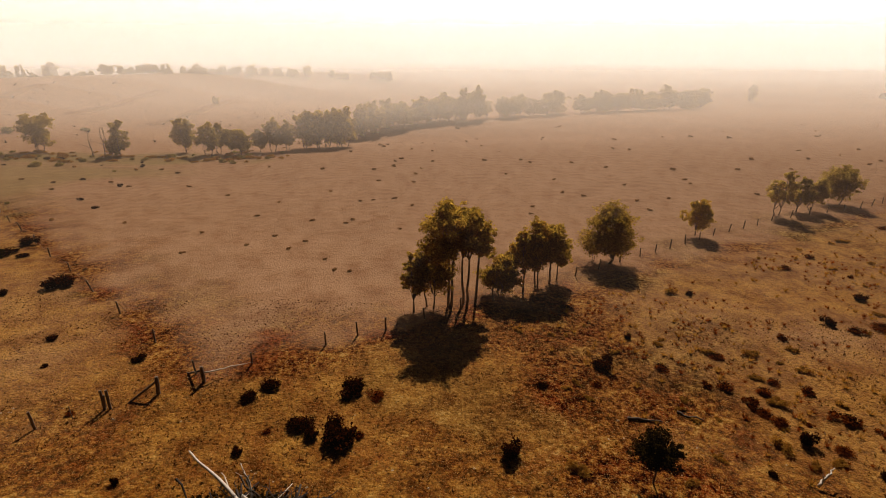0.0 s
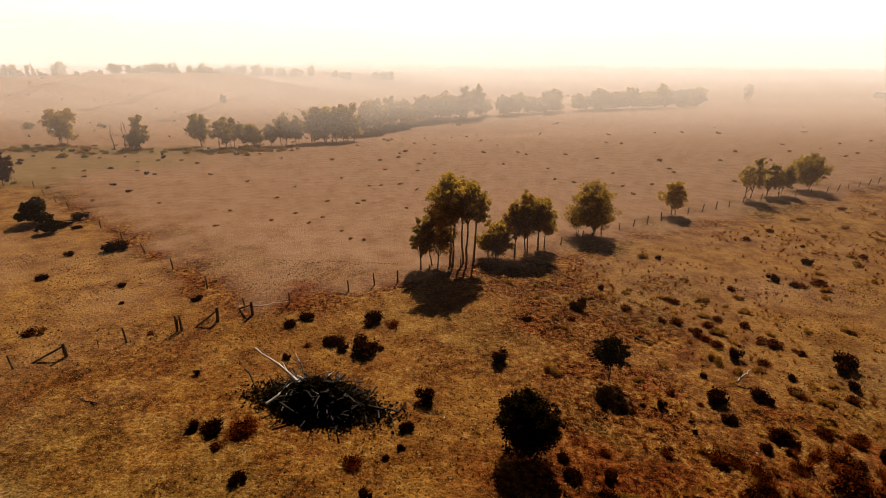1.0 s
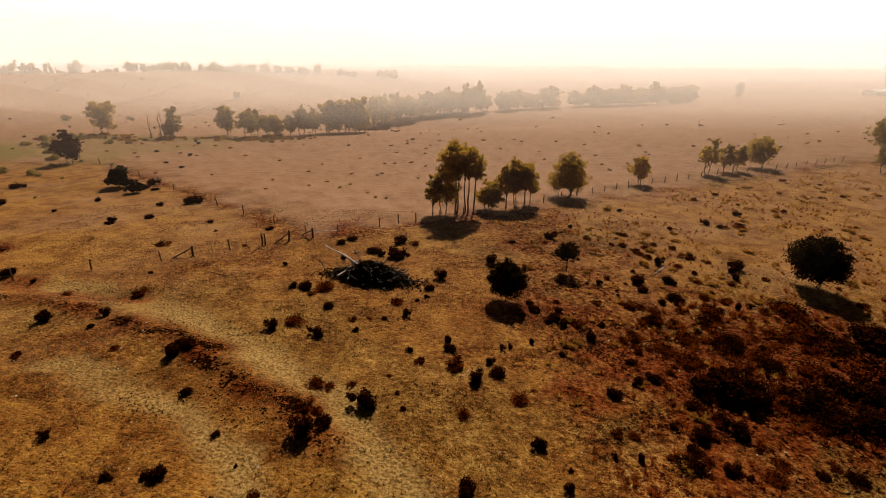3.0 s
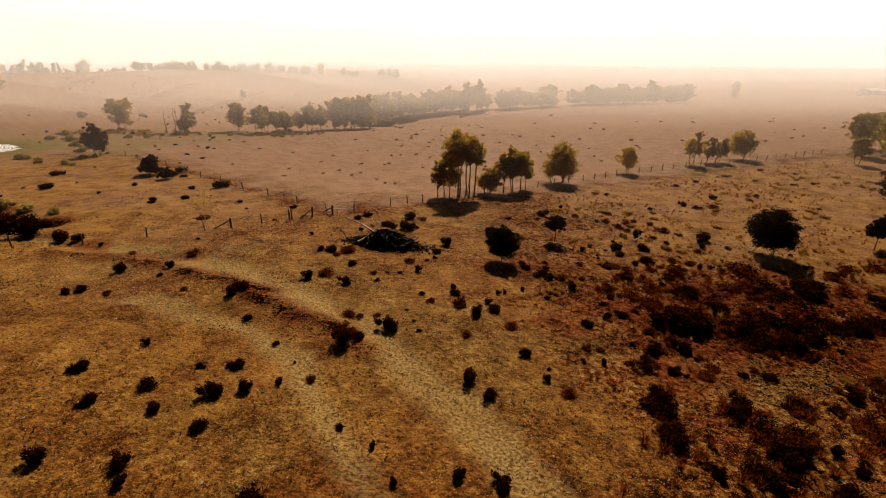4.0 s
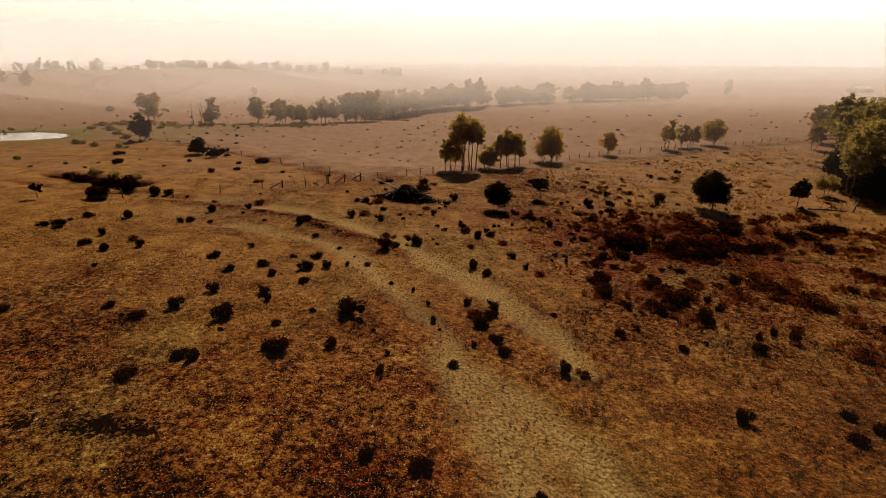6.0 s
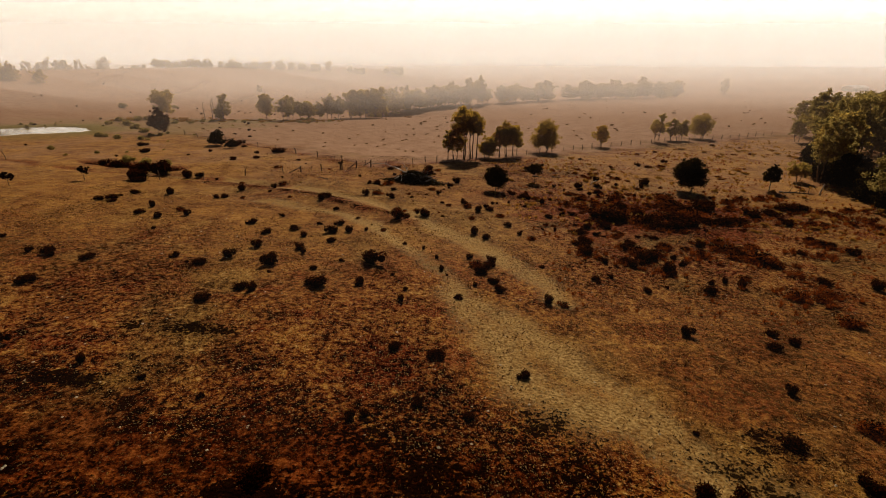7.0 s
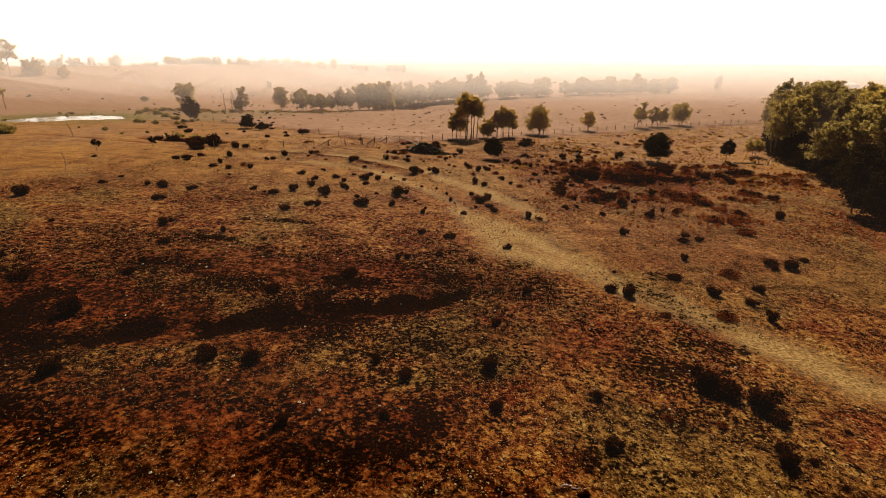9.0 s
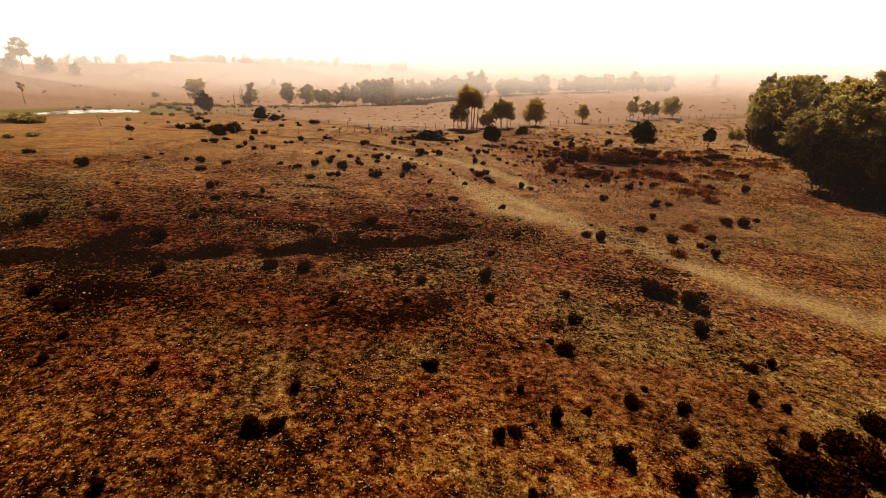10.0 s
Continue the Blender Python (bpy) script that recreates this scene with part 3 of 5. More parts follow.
class Shape:
    """Vertices and faces gathered for one mesh."""

    def __init__(self):
        self.v, self.f, self.n = [], [], 0

    def add(self, verts, faces):
        self.v.append(np.asarray(verts, float))
        self.f.extend([tuple(int(i) + self.n for i in f) for f in faces])
        self.n += len(verts)

    def tube(self, pts, radii, sides=6):
        pts = np.asarray(pts, float)
        d = np.gradient(pts, axis=0)
        d /= np.linalg.norm(d, axis=1)[:, None] + 1e-9
        rings = []
        for p, t, r in zip(pts, d, radii):
            a = np.cross(t, (0.31, 0.9, 0.2) if abs(t[2]) > 0.7 else (0, 0, 1.0))
            a /= np.linalg.norm(a)
            b = np.cross(t, a)
            k = np.linspace(0, 2 * np.pi, sides, endpoint=False)
            rings.append(p + r * (np.cos(k)[:, None] * a + np.sin(k)[:, None] * b))
        faces = []
        for i in range(len(pts) - 1):
            for k in range(sides):
                q = (k + 1) % sides
                faces.append((i * sides + k, i * sides + q, (i + 1) * sides + q, (i + 1) * sides + k))
        faces.append(tuple(range(sides))[::-1])
        faces.append(tuple((len(pts) - 1) * sides + k for k in range(sides)))
        self.add(np.concatenate(rings), faces)

    def mesh(self, name, mat, smooth=False):
        return mesh_of(name, np.concatenate(self.v), self.f, mat, smooth=smooth)


def leaf_cards(points, size, rng, droop=0.5):
    """A small pointed spray of leaves at each point."""
    n = len(points)
    a = rng.normal(size=(n, 3))
    a[:, 2] = a[:, 2] * 0.6 - droop
    a /= np.linalg.norm(a, axis=1)[:, None]
    b = np.cross(a, rng.normal(size=(n, 3)))
    b /= np.linalg.norm(b, axis=1)[:, None] + 1e-9
    s = size * rng.uniform(0.6, 1.3, (n, 1))
    lift = np.cross(a, b) * s * 0.12
    v = np.stack([points - a * s * 0.5, points + b * s * 0.34 + lift, points + a * s * 0.5, points - b * s * 0.34 + lift], 1).reshape(-1, 3)
    k = np.arange(n)[:, None] * 4
    return v, np.concatenate([k + [0, 1, 2], k + [0, 2, 3]])


def bent(a, b, rng, wiggle, n=5):
    a, b = np.asarray(a, float), np.asarray(b, float)
    t = np.linspace(0, 1, n)[:, None]
    p = a + (b - a) * t
    p[1:-1] += rng.normal(size=(n - 2, 3)) * wiggle
    return p


def gum_tree(x, y, h, w, seed, leaf=0.3, count=3200, lobes=11, fork=0.38, stems=1, mats=None, label="", lean=0.0, sides=6, name="gum_tree", group="", flat=0.8, lobe=1.0):
    rng = np.random.default_rng(seed)
    leaves, bark = mats or (LEAF_DARK, BARK)
    wood, pts, core = Shape(), [], []
    zc, rz, rx = h * (0.5 + fork / 2), h * (1 - fork) * 0.5, w / 2
    per = max(1, lobes // stems)
    for s in range(stems):
        ang = rng.uniform(0, 6.28)
        off = 0.0 if stems == 1 else 0.06 * w + 0.02 * h
        foot = np.array([math.cos(ang) * off, math.sin(ang) * off, -0.15])
        top = np.array([math.cos(ang) * off * 1.8 + lean * h, math.sin(ang) * off * 1.8, h * fork * rng.uniform(0.9, 1.15)])
        r0 = max(0.05, 0.015 * h) * (1 if stems == 1 else 0.75)
        trunk = bent(foot, top, rng, 0.004 * h, 6)
        wood.tube(trunk, np.linspace(r0 * 1.25, r0 * 0.7, 6), sides + 2)
        for i in range(per):
            t = (i + rng.uniform(0, 0.9)) / per
            az = ang * 0 + i * 2.4 + rng.uniform(-0.5, 0.5) + s * 1.3
            el = math.asin(min(1, max(-0.85, -0.8 + 1.75 * t)))
            rr = rng.uniform(0.42, 0.66)
            c = np.array([lean * h + rx * rr * math.cos(el) * math.cos(az), rx * rr * math.cos(el) * math.sin(az), zc + rz * 0.78 * math.sin(el)])
            lr = w * rng.uniform(0.22, 0.33) * lobe * (1.1 - 0.35 * t)
            wood.tube(bent(trunk[-1] * 0.85 + trunk[-2] * 0.15, c, rng, 0.012 * h, 5), np.linspace(r0 * 0.55, r0 * 0.1, 5), max(4, sides - 2))
            for _ in range(2):
                tip = c + rng.normal(size=3) * lr * 0.45
                wood.tube(bent(c * 0.7 + trunk[-1] * 0.3, tip, rng, 0.01 * h, 4), np.linspace(r0 * 0.22, r0 * 0.06, 4), 4)
            m = int(count / lobes * (lr / (0.25 * w)) ** 2 * 1.8)
            sub = rng.normal(size=(max(3, m // 42), 3))
            sub = c + sub / np.linalg.norm(sub, axis=1)[:, None] * lr * rng.uniform(0.3, 1.15, (len(sub), 1)) * np.array([1, 1, flat])
            inner = rng.normal(size=(45, 3))
            inner = c + inner / np.linalg.norm(inner, axis=1)[:, None] * lr * rng.uniform(0.1, 0.6, (45, 1)) * np.array([1, 1, flat])
            core.append(inner)
            pick = sub[rng.integers(0, len(sub), m)]
            pts.append(pick + rng.normal(size=(m, 3)) * lr * 0.15 * np.array([1, 1, 0.75]))
    pts = np.concatenate(pts)
    pts = pts[pts[:, 2] > h * 0.08]
    ob = holder(name, x, y, turn=0)
    part("trunk", wood.mesh("trunk", bark, smooth=True), ob)
    v, f = leaf_cards(pts, leaf, rng)
    core = np.concatenate(core)
    v2, f2 = leaf_cards(core[core[:, 2] > h * 0.1], max(leaf * 1.5, w * 0.065), rng)
    v, f = np.concatenate([v, v2]), np.concatenate([f, f2 + len(v)])
    part("crown", mesh_of("crown", v, f, leaves), ob)
    return tagged(ob, label, "tree", group)


def on_ground(x, y, turn=0.0, size=1.0):
    return pose(x, y, float(ground(x, y)), 0, 0, turn) @ Matrix.Scale(size, 4)


# ---- the gum clump on the fence line ----
CLUMP = [(-2.6, 47.6, 8.0, 4.8, 2, 0.2), (-4.4, 46.2, 7.0, 3.0, 1, 0.2), (-0.8, 47.3, 12.0, 6.2, 2, 0.44), (1.1, 48.7, 11.7, 5.0, 2, 0.48), (2.3, 49.9, 9.0, 3.4, 1, 0.6), (5.3, 51.6, 5.3, 4.8, 3, 0.12), (8.1, 53.4, 7.8, 3.6, 1, 0.26), (10.2, 54.4, 8.8, 4.9, 2, 0.28), (11.5, 55.4, 8.1, 4.5, 1, 0.32), (12.7, 56.7, 5.3, 2.9, 1, 0.35)]
for k, (x, y, h, w, stems, fork) in enumerate(CLUMP):
    gum_tree(x, y, h, w, 100 + k, 0.25, int(1150 * w), 6 + 4 * stems, fork, stems, label="slender dark gum tree in the fence-line clump", lean=0.03 if k == 4 else 0.0, group="gum clump")
gum_tree(20.8, 63.3, 8.3, 7.0, 120, 0.26, 8500, 14, 0.1, 2, label="dense round-crowned gum tree beside the fence")
gum_tree(19.0, 63.4, 3.8, 3.0, 121, 0.28, 900, 6, 0.3, 2, label="low sapling under a larger gum")
gum_tree(38.9, 76.6, 6.3, 4.6, 122, 0.24, 4600, 11, 0.14, 1, label="lone small gum tree on the fence line")
for k, (x, y, h, w) in enumerate([(59.8, 89.4, 8.5, 4.8), (65.3, 92.6, 6.9, 4.0), (69.1, 94, 6.7, 4.4), (77.5, 99.3, 8.1, 7.4)]):
    gum_tree(x, y, h, w, 130 + k, 0.3, int(720 * w), 12, 0.14, 2, (LEAF_OLIVE, BARK), "olive gum tree in a small row", group="row of gums")

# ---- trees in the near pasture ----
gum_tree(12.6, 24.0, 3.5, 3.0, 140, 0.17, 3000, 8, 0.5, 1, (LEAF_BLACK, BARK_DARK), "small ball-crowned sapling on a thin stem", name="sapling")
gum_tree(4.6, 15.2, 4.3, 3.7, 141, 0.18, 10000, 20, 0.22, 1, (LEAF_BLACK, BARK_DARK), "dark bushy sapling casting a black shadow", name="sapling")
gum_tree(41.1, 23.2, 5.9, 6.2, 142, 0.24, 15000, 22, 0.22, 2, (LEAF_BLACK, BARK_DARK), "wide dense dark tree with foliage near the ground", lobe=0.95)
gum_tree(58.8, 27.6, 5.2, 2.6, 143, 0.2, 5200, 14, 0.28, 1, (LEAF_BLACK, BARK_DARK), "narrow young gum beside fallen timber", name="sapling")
gum_tree(70.5, 37.5, 4.1, 4.6, 144, 0.24, 4200, 13, 0.3, 2, (LEAF_OLIVE, BARK_DARK), "low spreading olive-green shrub tree")
gum_tree(-98.6, 91.8, 8.3, 6.4, 145, 0.36, 4200, 14, 0.16, 2, (SCRUB_BROWN, BARK_DARK), "dark bushy tree by the back fence")
gum_tree(-66.2, 62.0, 4.0, 4.3, 146, 0.3, 3800, 12, 0.0, 3, (LEAF_BLACK, BARK_DARK), "dense dark mushroom-shaped bush tree", name="bush_tree")
gum_tree(-60.2, 57.2, 2.0, 3.0, 147, 0.28, 1900, 9, 0.06, 3, (LEAF_BLACK, BARK_DARK), "low dense dark bush", name="bush_tree")
for k, (x, y, h, w) in enumerate([(-63.6, 9.7, 2.2, 1.7), (-69.8, 2.4, 2.2, 1.6)]):
    gum_tree(x, y, h, w, 150 + k, 0.2, 420, 6, 0.5, 1, (SCRUB_SHADED, BARK_DARK), "tiny dark sapling on a bare stem", name="sapling")

# ---- trees of the left flat and the creek ----
for k, (x, y, h, w, stems) in enumerate([(-137.3, 161, 13.3, 11.2, 3), (-106.7, 155.5, 12.5, 6.4, 2), (-109.7, 156.4, 5.8, 5.2, 2), (-92.4, 167.4, 12.2, 8.0, 1), (-81, 160, 11.7, 7.5, 2), (-80.2, 166, 10.6, 6.8, 2), (-70.9, 161.8, 9.2, 7, 1), (-76, 165.6, 9, 5.2, 1), (-68.5, 172, 8.4, 5.2, 1), (-64, 172.2, 11.6, 7.4, 2), (-60.3, 175.5, 11, 8, 2)]):
    gum_tree(x, y, h, w, 160 + k, 0.6, int(330 * w), 13, 0.13, stems, (LEAF_OLIVE, BARK), "olive gum tree along the dry creek flat", group="creek flat gums", sides=5)

LOW = [gum_tree((-281, -252, -217)[k], (470, 503, 515)[k], 9.3, 11, 190 + k, 0.9, 1500, 12, -0.12, 2, (LEAF_OLIVE, BARK), "dust-veiled round tree on the far ridge", sides=4, group="ridge trees", flat=1.0, lobe=0.85) for k in range(3)]
FAR = [gum_tree(-54.9 + 3 * k, 183 + 2 * k, 15, 11, 180 + k, 0.85, 2100, 13, (0.05, 0.1, 0.02, 0.06, 0.12)[k], 2, (LEAF_OLIVE, BARK), "large grey-green creek gum seen through dust", sides=4, group="creek gums") for k in range(5)]


def far_tree(k, x, y, h, w, label="", group=""):
    m = pose(x, y, float(ground(x, y)) - 0.2, 0, 0, (k * 67) % 360) @ Matrix.Diagonal((0.92 * w / 11, 0.92 * w / 11, h * (0.82, 1.05, 0.93, 1.12, 0.78, 1.0, 0.88)[k % 7] / 15, 1))
    ob = copy_thing(FAR[k % 5], m)
    return tagged(ob, label, "tree", group)


CREEK = [(-59, 261, 18.3, 16.6), (-51, 272, 19.3, 13.6), (-48, 291, 16.4, 13.1), (-39, 297, 16.1, 15.4), (-31, 300, 18.7, 14.8), (-22, 315, 17.9, 16.2), (-12, 319, 19.0, 15.7), (-3, 321, 19.8, 15.8), (6, 323, 19.9, 12.9), (15, 327, 22.8, 12.4), (30, 337, 13.6, 11.2), (37, 336, 18.8, 17.1), (50, 340, 13.0, 11.3), (62, 345, 17.1, 17.6)]
CREEK += [(88, 358, 15.1, 17.4), (101, 362, 16.3, 17.5), (114, 367, 15.4, 17.8), (128, 374, 15.6, 18.1), (143, 382, 17.5, 18.4), (160, 393, 18.4, 18.9), (180, 409, 18.7, 19.7), (205, 436, 21.6, 19.0), (286, 506, 17.7, 11.0)]
for k, (x, y, h, w) in enumerate(CREEK):
    far_tree(k, x, y, h, w)
    if k < 22:
        far_tree(k + 2, x + 5 + k % 3, y + 9 + k % 4, h * (0.62, 0.9, 0.74, 0.98, 0.68)[k % 5], w * (0.8, 1.0, 0.7)[k % 3])
RIDGE = [(-465, 478, 24.0, 11.6), (-447, 480, 25.0, 18.0), (-426, 480, 23.9, 20.3), (-414, 487, 23.1, 10.0), (-402, 485, 15.4, 9.4), (-400, 505, 25.1, 15.1), (-350, 470, 9.2, 22.8), (-324, 450, 6.6, 9.8), (-299, 440, 9.7, 13.3), (-305, 470, 8.3, 10.2), (-293, 470, 9.3, 14.1), (-270, 470, 9.8, 20.3), (-261, 500, 7.0, 13.7), (-244, 500, 6.6, 8.4), (-235, 505, 7.0, 12.0), (-226, 510, 9.7, 15.1), (-205, 521, 11.6, 11.2), (-196, 533, 9.5, 10.1), (-186, 540, 9.0, 10.3), (-174, 549, 9.2, 13.0), (-160, 558, 14.0, 9.5)]
RIDGE += [(-132, 582, 8.9, 25.3), (-90, 620, 12.1, 29.7), (-165, 348, 7.1, 4.7), (-278, 238, 10.1, 8.9), (-275, 241, 10.8, 8.2), (-262, 246, 9.3, 7.6), (-298, 238, 9.7, 11.2)]
for k, (x, y, h, w) in enumerate(RIDGE):
    n = 1 if h > 14 else max(1, round(w / (0.95 * h)))
    for i in range(n):
        at, tall = x + w * ((i + 0.5) / n - 0.5) * 0.9, h * (1.0, 0.72, 0.88)[(i + k) % 3] if n > 1 else h
        m = pose(at, y + 3 * (i % 2), float(ground(at, y)) - 0.3, 0, 0, k * 71 + i * 130) @ Matrix.Diagonal((1.2 * w / n / 11, 1.2 * w / n / 11, tall / 9.4, 1))
        copy_thing(LOW[(k + i) % 3], m)
gum_tree(-287.6, 234.5, 21.0, 13, 210, 0.8, 1300, 12, 0.35, 1, (LEAF_OLIVE, BARK), "tall open-crowned pine rising over the ridge", name="pine_tree", sides=5, flat=0.4)
gum_tree(-200.8, 129, 10, 3.4, 211, 0.55, 260, 6, 0.55, 1, (LEAF_OLIVE, BARK), "thin sparse young gum beyond the dam", sides=5)

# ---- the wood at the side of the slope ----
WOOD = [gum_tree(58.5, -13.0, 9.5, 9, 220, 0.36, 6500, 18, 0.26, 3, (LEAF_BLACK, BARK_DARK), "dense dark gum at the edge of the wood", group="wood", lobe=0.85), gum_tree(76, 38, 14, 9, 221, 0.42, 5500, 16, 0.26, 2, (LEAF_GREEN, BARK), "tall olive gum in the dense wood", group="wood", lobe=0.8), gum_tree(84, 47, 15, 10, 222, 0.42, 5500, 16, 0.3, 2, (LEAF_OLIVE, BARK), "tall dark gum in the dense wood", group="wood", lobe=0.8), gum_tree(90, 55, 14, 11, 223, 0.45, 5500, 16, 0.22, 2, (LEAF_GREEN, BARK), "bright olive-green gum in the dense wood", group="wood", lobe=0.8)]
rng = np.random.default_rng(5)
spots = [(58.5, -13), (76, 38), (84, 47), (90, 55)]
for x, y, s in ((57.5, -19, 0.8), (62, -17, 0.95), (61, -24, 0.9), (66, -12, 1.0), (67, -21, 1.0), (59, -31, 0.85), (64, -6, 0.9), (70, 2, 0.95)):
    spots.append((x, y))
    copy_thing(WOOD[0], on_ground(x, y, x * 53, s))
for k in range(900):
    if len(spots) > 72:
        break
    y = rng.uniform(-30, 150)
    x = np.interp(y, [-32, -15, 8, 40, 70, 102, 150], [57, 58, 68, 75, 92, 108, 150]) + rng.uniform(1.5, 45)
    if min(math.hypot(x - a, y - b) for a, b in spots) < 6.0:
        continue
    spots.append((x, y))
    front = y < 12
    src = WOOD[0] if front else WOOD[1 + (k * 7) % 3]
    s = rng.uniform(0.72, 1.2) * (0.85 if front else 1.15 if y < 90 else 0.75)
    copy_thing(src, on_ground(x, y, rng.uniform(0, 360), s))

# Undergrowth whose black leaves paint in the wood's shaded interior.
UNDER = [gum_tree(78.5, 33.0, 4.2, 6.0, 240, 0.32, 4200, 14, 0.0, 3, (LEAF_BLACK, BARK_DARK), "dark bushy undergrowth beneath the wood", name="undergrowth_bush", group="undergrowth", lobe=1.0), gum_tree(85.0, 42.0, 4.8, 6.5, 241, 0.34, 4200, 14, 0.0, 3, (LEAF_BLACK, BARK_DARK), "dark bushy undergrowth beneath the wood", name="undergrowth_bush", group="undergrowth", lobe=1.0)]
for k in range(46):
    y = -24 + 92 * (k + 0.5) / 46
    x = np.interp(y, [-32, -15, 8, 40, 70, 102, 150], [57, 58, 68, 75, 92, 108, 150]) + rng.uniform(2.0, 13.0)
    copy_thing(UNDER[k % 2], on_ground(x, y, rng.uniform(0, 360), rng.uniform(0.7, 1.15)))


# ---- shrubs and tussocks ----
def bush_mesh(name, seed, mat, count, size, tall, ragged=0.5, fringe=None):
    """A low mound of twigs and leaf sprays, one metre wide."""
    rng = np.random.default_rng(seed)
    lobes = [np.array([rng.normal() * 0.17, rng.normal() * 0.17, tall * rng.uniform(0.25, 0.62)]) for _ in range(7)]
    pts = []
    for c in lobes:
        d = rng.normal(size=(count // 7, 3))
        d /= np.linalg.norm(d, axis=1)[:, None]
        pts.append(c + d * rng.uniform(0.4, 1.0, (len(d), 1)) * np.array([0.27, 0.27, 0.3 * tall + 0.06]) * rng.uniform(1 - ragged, 1 + ragged * 0.3))
    p = np.concatenate(pts)
    p[:, 2] = np.abs(p[:, 2])
    spread = np.quantile(np.hypot(p[:, 0], p[:, 1]), 0.95) / 0.46
    p[:, :2] /= spread
    v, f = leaf_cards(p, size, rng, -0.4)
    s = Shape()
    s.add(v, f)
    for _ in range(14):
        a, r = rng.uniform(0, 6.28), rng.uniform(0.15, 0.5)
        s.tube(bent((0, 0, -0.05), (r * math.cos(a), r * math.sin(a), tall * rng.uniform(0.4, 0.85)), rng, 0.03, 4), (0.02, 0.014, 0.009, 0.004), 4)
    if fringe is None:
        return s.mesh(name, mat)
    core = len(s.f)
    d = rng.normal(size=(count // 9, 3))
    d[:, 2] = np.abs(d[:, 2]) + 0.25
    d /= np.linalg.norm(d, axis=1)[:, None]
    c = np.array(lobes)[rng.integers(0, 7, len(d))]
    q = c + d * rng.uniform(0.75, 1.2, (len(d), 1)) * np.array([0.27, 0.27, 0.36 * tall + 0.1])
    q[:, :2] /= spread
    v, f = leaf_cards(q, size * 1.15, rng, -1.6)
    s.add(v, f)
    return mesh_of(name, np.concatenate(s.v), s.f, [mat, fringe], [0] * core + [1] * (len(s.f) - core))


# Near-black core paints in the shrub's shade, brown fringe its backlit rim.
BUSHES = [bush_mesh("dark_shrub", 300 + k, SCRUB_SHADED, 1900, 0.075, t, r, SCRUB_BROWN) for k, (t, r) in enumerate(((0.42, 0.3), (0.55, 0.35), (0.36, 0.4), (0.62, 0.35), (0.48, 0.45)))]
RUSTY = [bush_mesh("rusty_shrub", 310 + k, SCRUB_RUST, 1500, 0.075, t, r, SCRUB_SHADED) for k, (t, r) in enumerate(((0.42, 0.4), (0.52, 0.5), (0.36, 0.5)))]
REEDS = [bush_mesh("reed_shrub", 340 + k, STRAW, 1100, 0.09, t, 0.5) for k, t in enumerate((0.45, 0.55))]
TUFTS = [bush_mesh("paddock_tuft", 350 + k, TUFT, 330, 0.17, t, 0.5) for k, t in enumerate((0.4, 0.5, 0.34))]
GREENS = [bush_mesh("green_shrub", 330 + k, LEAF_GREEN, 420, 0.16, t, 0.5) for k, t in enumerate((0.6, 0.8))]


def plant(meshes, name, label, x, y, w, rng, tall=1.0, category="shrub", group="pasture shrubs"):
    ob = new(name, meshes[int(rng.integers(len(meshes)))])
    s = w * rng.uniform(0.95, 1.15)
    ob.matrix_basis = pose(x, y, float(ground(x, y)) - 0.03, 0, 0, rng.uniform(0, 360)) @ Matrix.Diagonal((s, s * rng.uniform(0.85, 1.1), s * tall * rng.uniform(0.85, 1.2), 1))
    return tagged(ob, label, category, group)


THICKET_0 = [(33.7, -13.6, 2.8), (31.2, -13.2, 1.7), (19.5, -10.8, 1.5), (26.3, -10.8, 1.0), (30.3, -10.3, 2.0), (32.1, -9.9, 2.6), (28.8, -9.1, 1.6), (14.8, -7.3, 0.5), (17.2, -7.2, 0.5), (21.7, -6.8, 0.7), (23.9, -6.8, 1.0), (16.2, -6.7, 1.0), (14.1, -6.5, 1.6), (19.8, -6.0, 1.0), (23.1, -6.0, 1.0), (14.6, -5.2, 1.1), (15.7, -3.9, 1.3), (18.7, -3.3, 1.7), (14.3, -3.0, 0.8), (27.9, -2.1, 2.7), (25.6, -1.5, 2.0), (16.5, -0.6, 1.2), (25.4, 0.1, 3.7), (21.9, 0.5, 2.5), (20.2, 1.1, 3.8), (31.1, 1.4, 2.6), (29.6, 1.9, 3.0), (18.5, 2.0, 2.4), (15.1, 2.3, 1.2), (22.7, 3.8, 1.6)]
THICKET_1 = [(28.5, 4.5, 2.1), (26.0, 5.1, 2.1), (34.0, 5.3, 3.3), (19.0, 5.6, 1.9), (17.7, 7.3, 2.0), (23.7, 7.9, 2.7), (33.3, 9.0, 2.5), (33.1, 10.9, 3.2), (38.9, 11.6, 3.2), (18.4, 12.3, 1.6), (25.4, 12.3, 0.5), (24.0, 12.9, 1.5), (19.3, 14.3, 1.1), (17.6, 15.4, 1.4), (14.2, 15.8, 0.8)]
THICKET_RUST_0 = [(21.6, -13.6, 1.9), (19.3, -13.4, 2.4), (27.6, -11.9, 2.0), (15.8, 9.0, 1.5), (30.3, 10.7, 1.6), (24.7, 14.2, 2.6), (28.4, 14.3, 0.9), (22.3, 15.1, 1.2), (18.5, 15.2, 1.2), (34.0, 15.7, 2.9)]
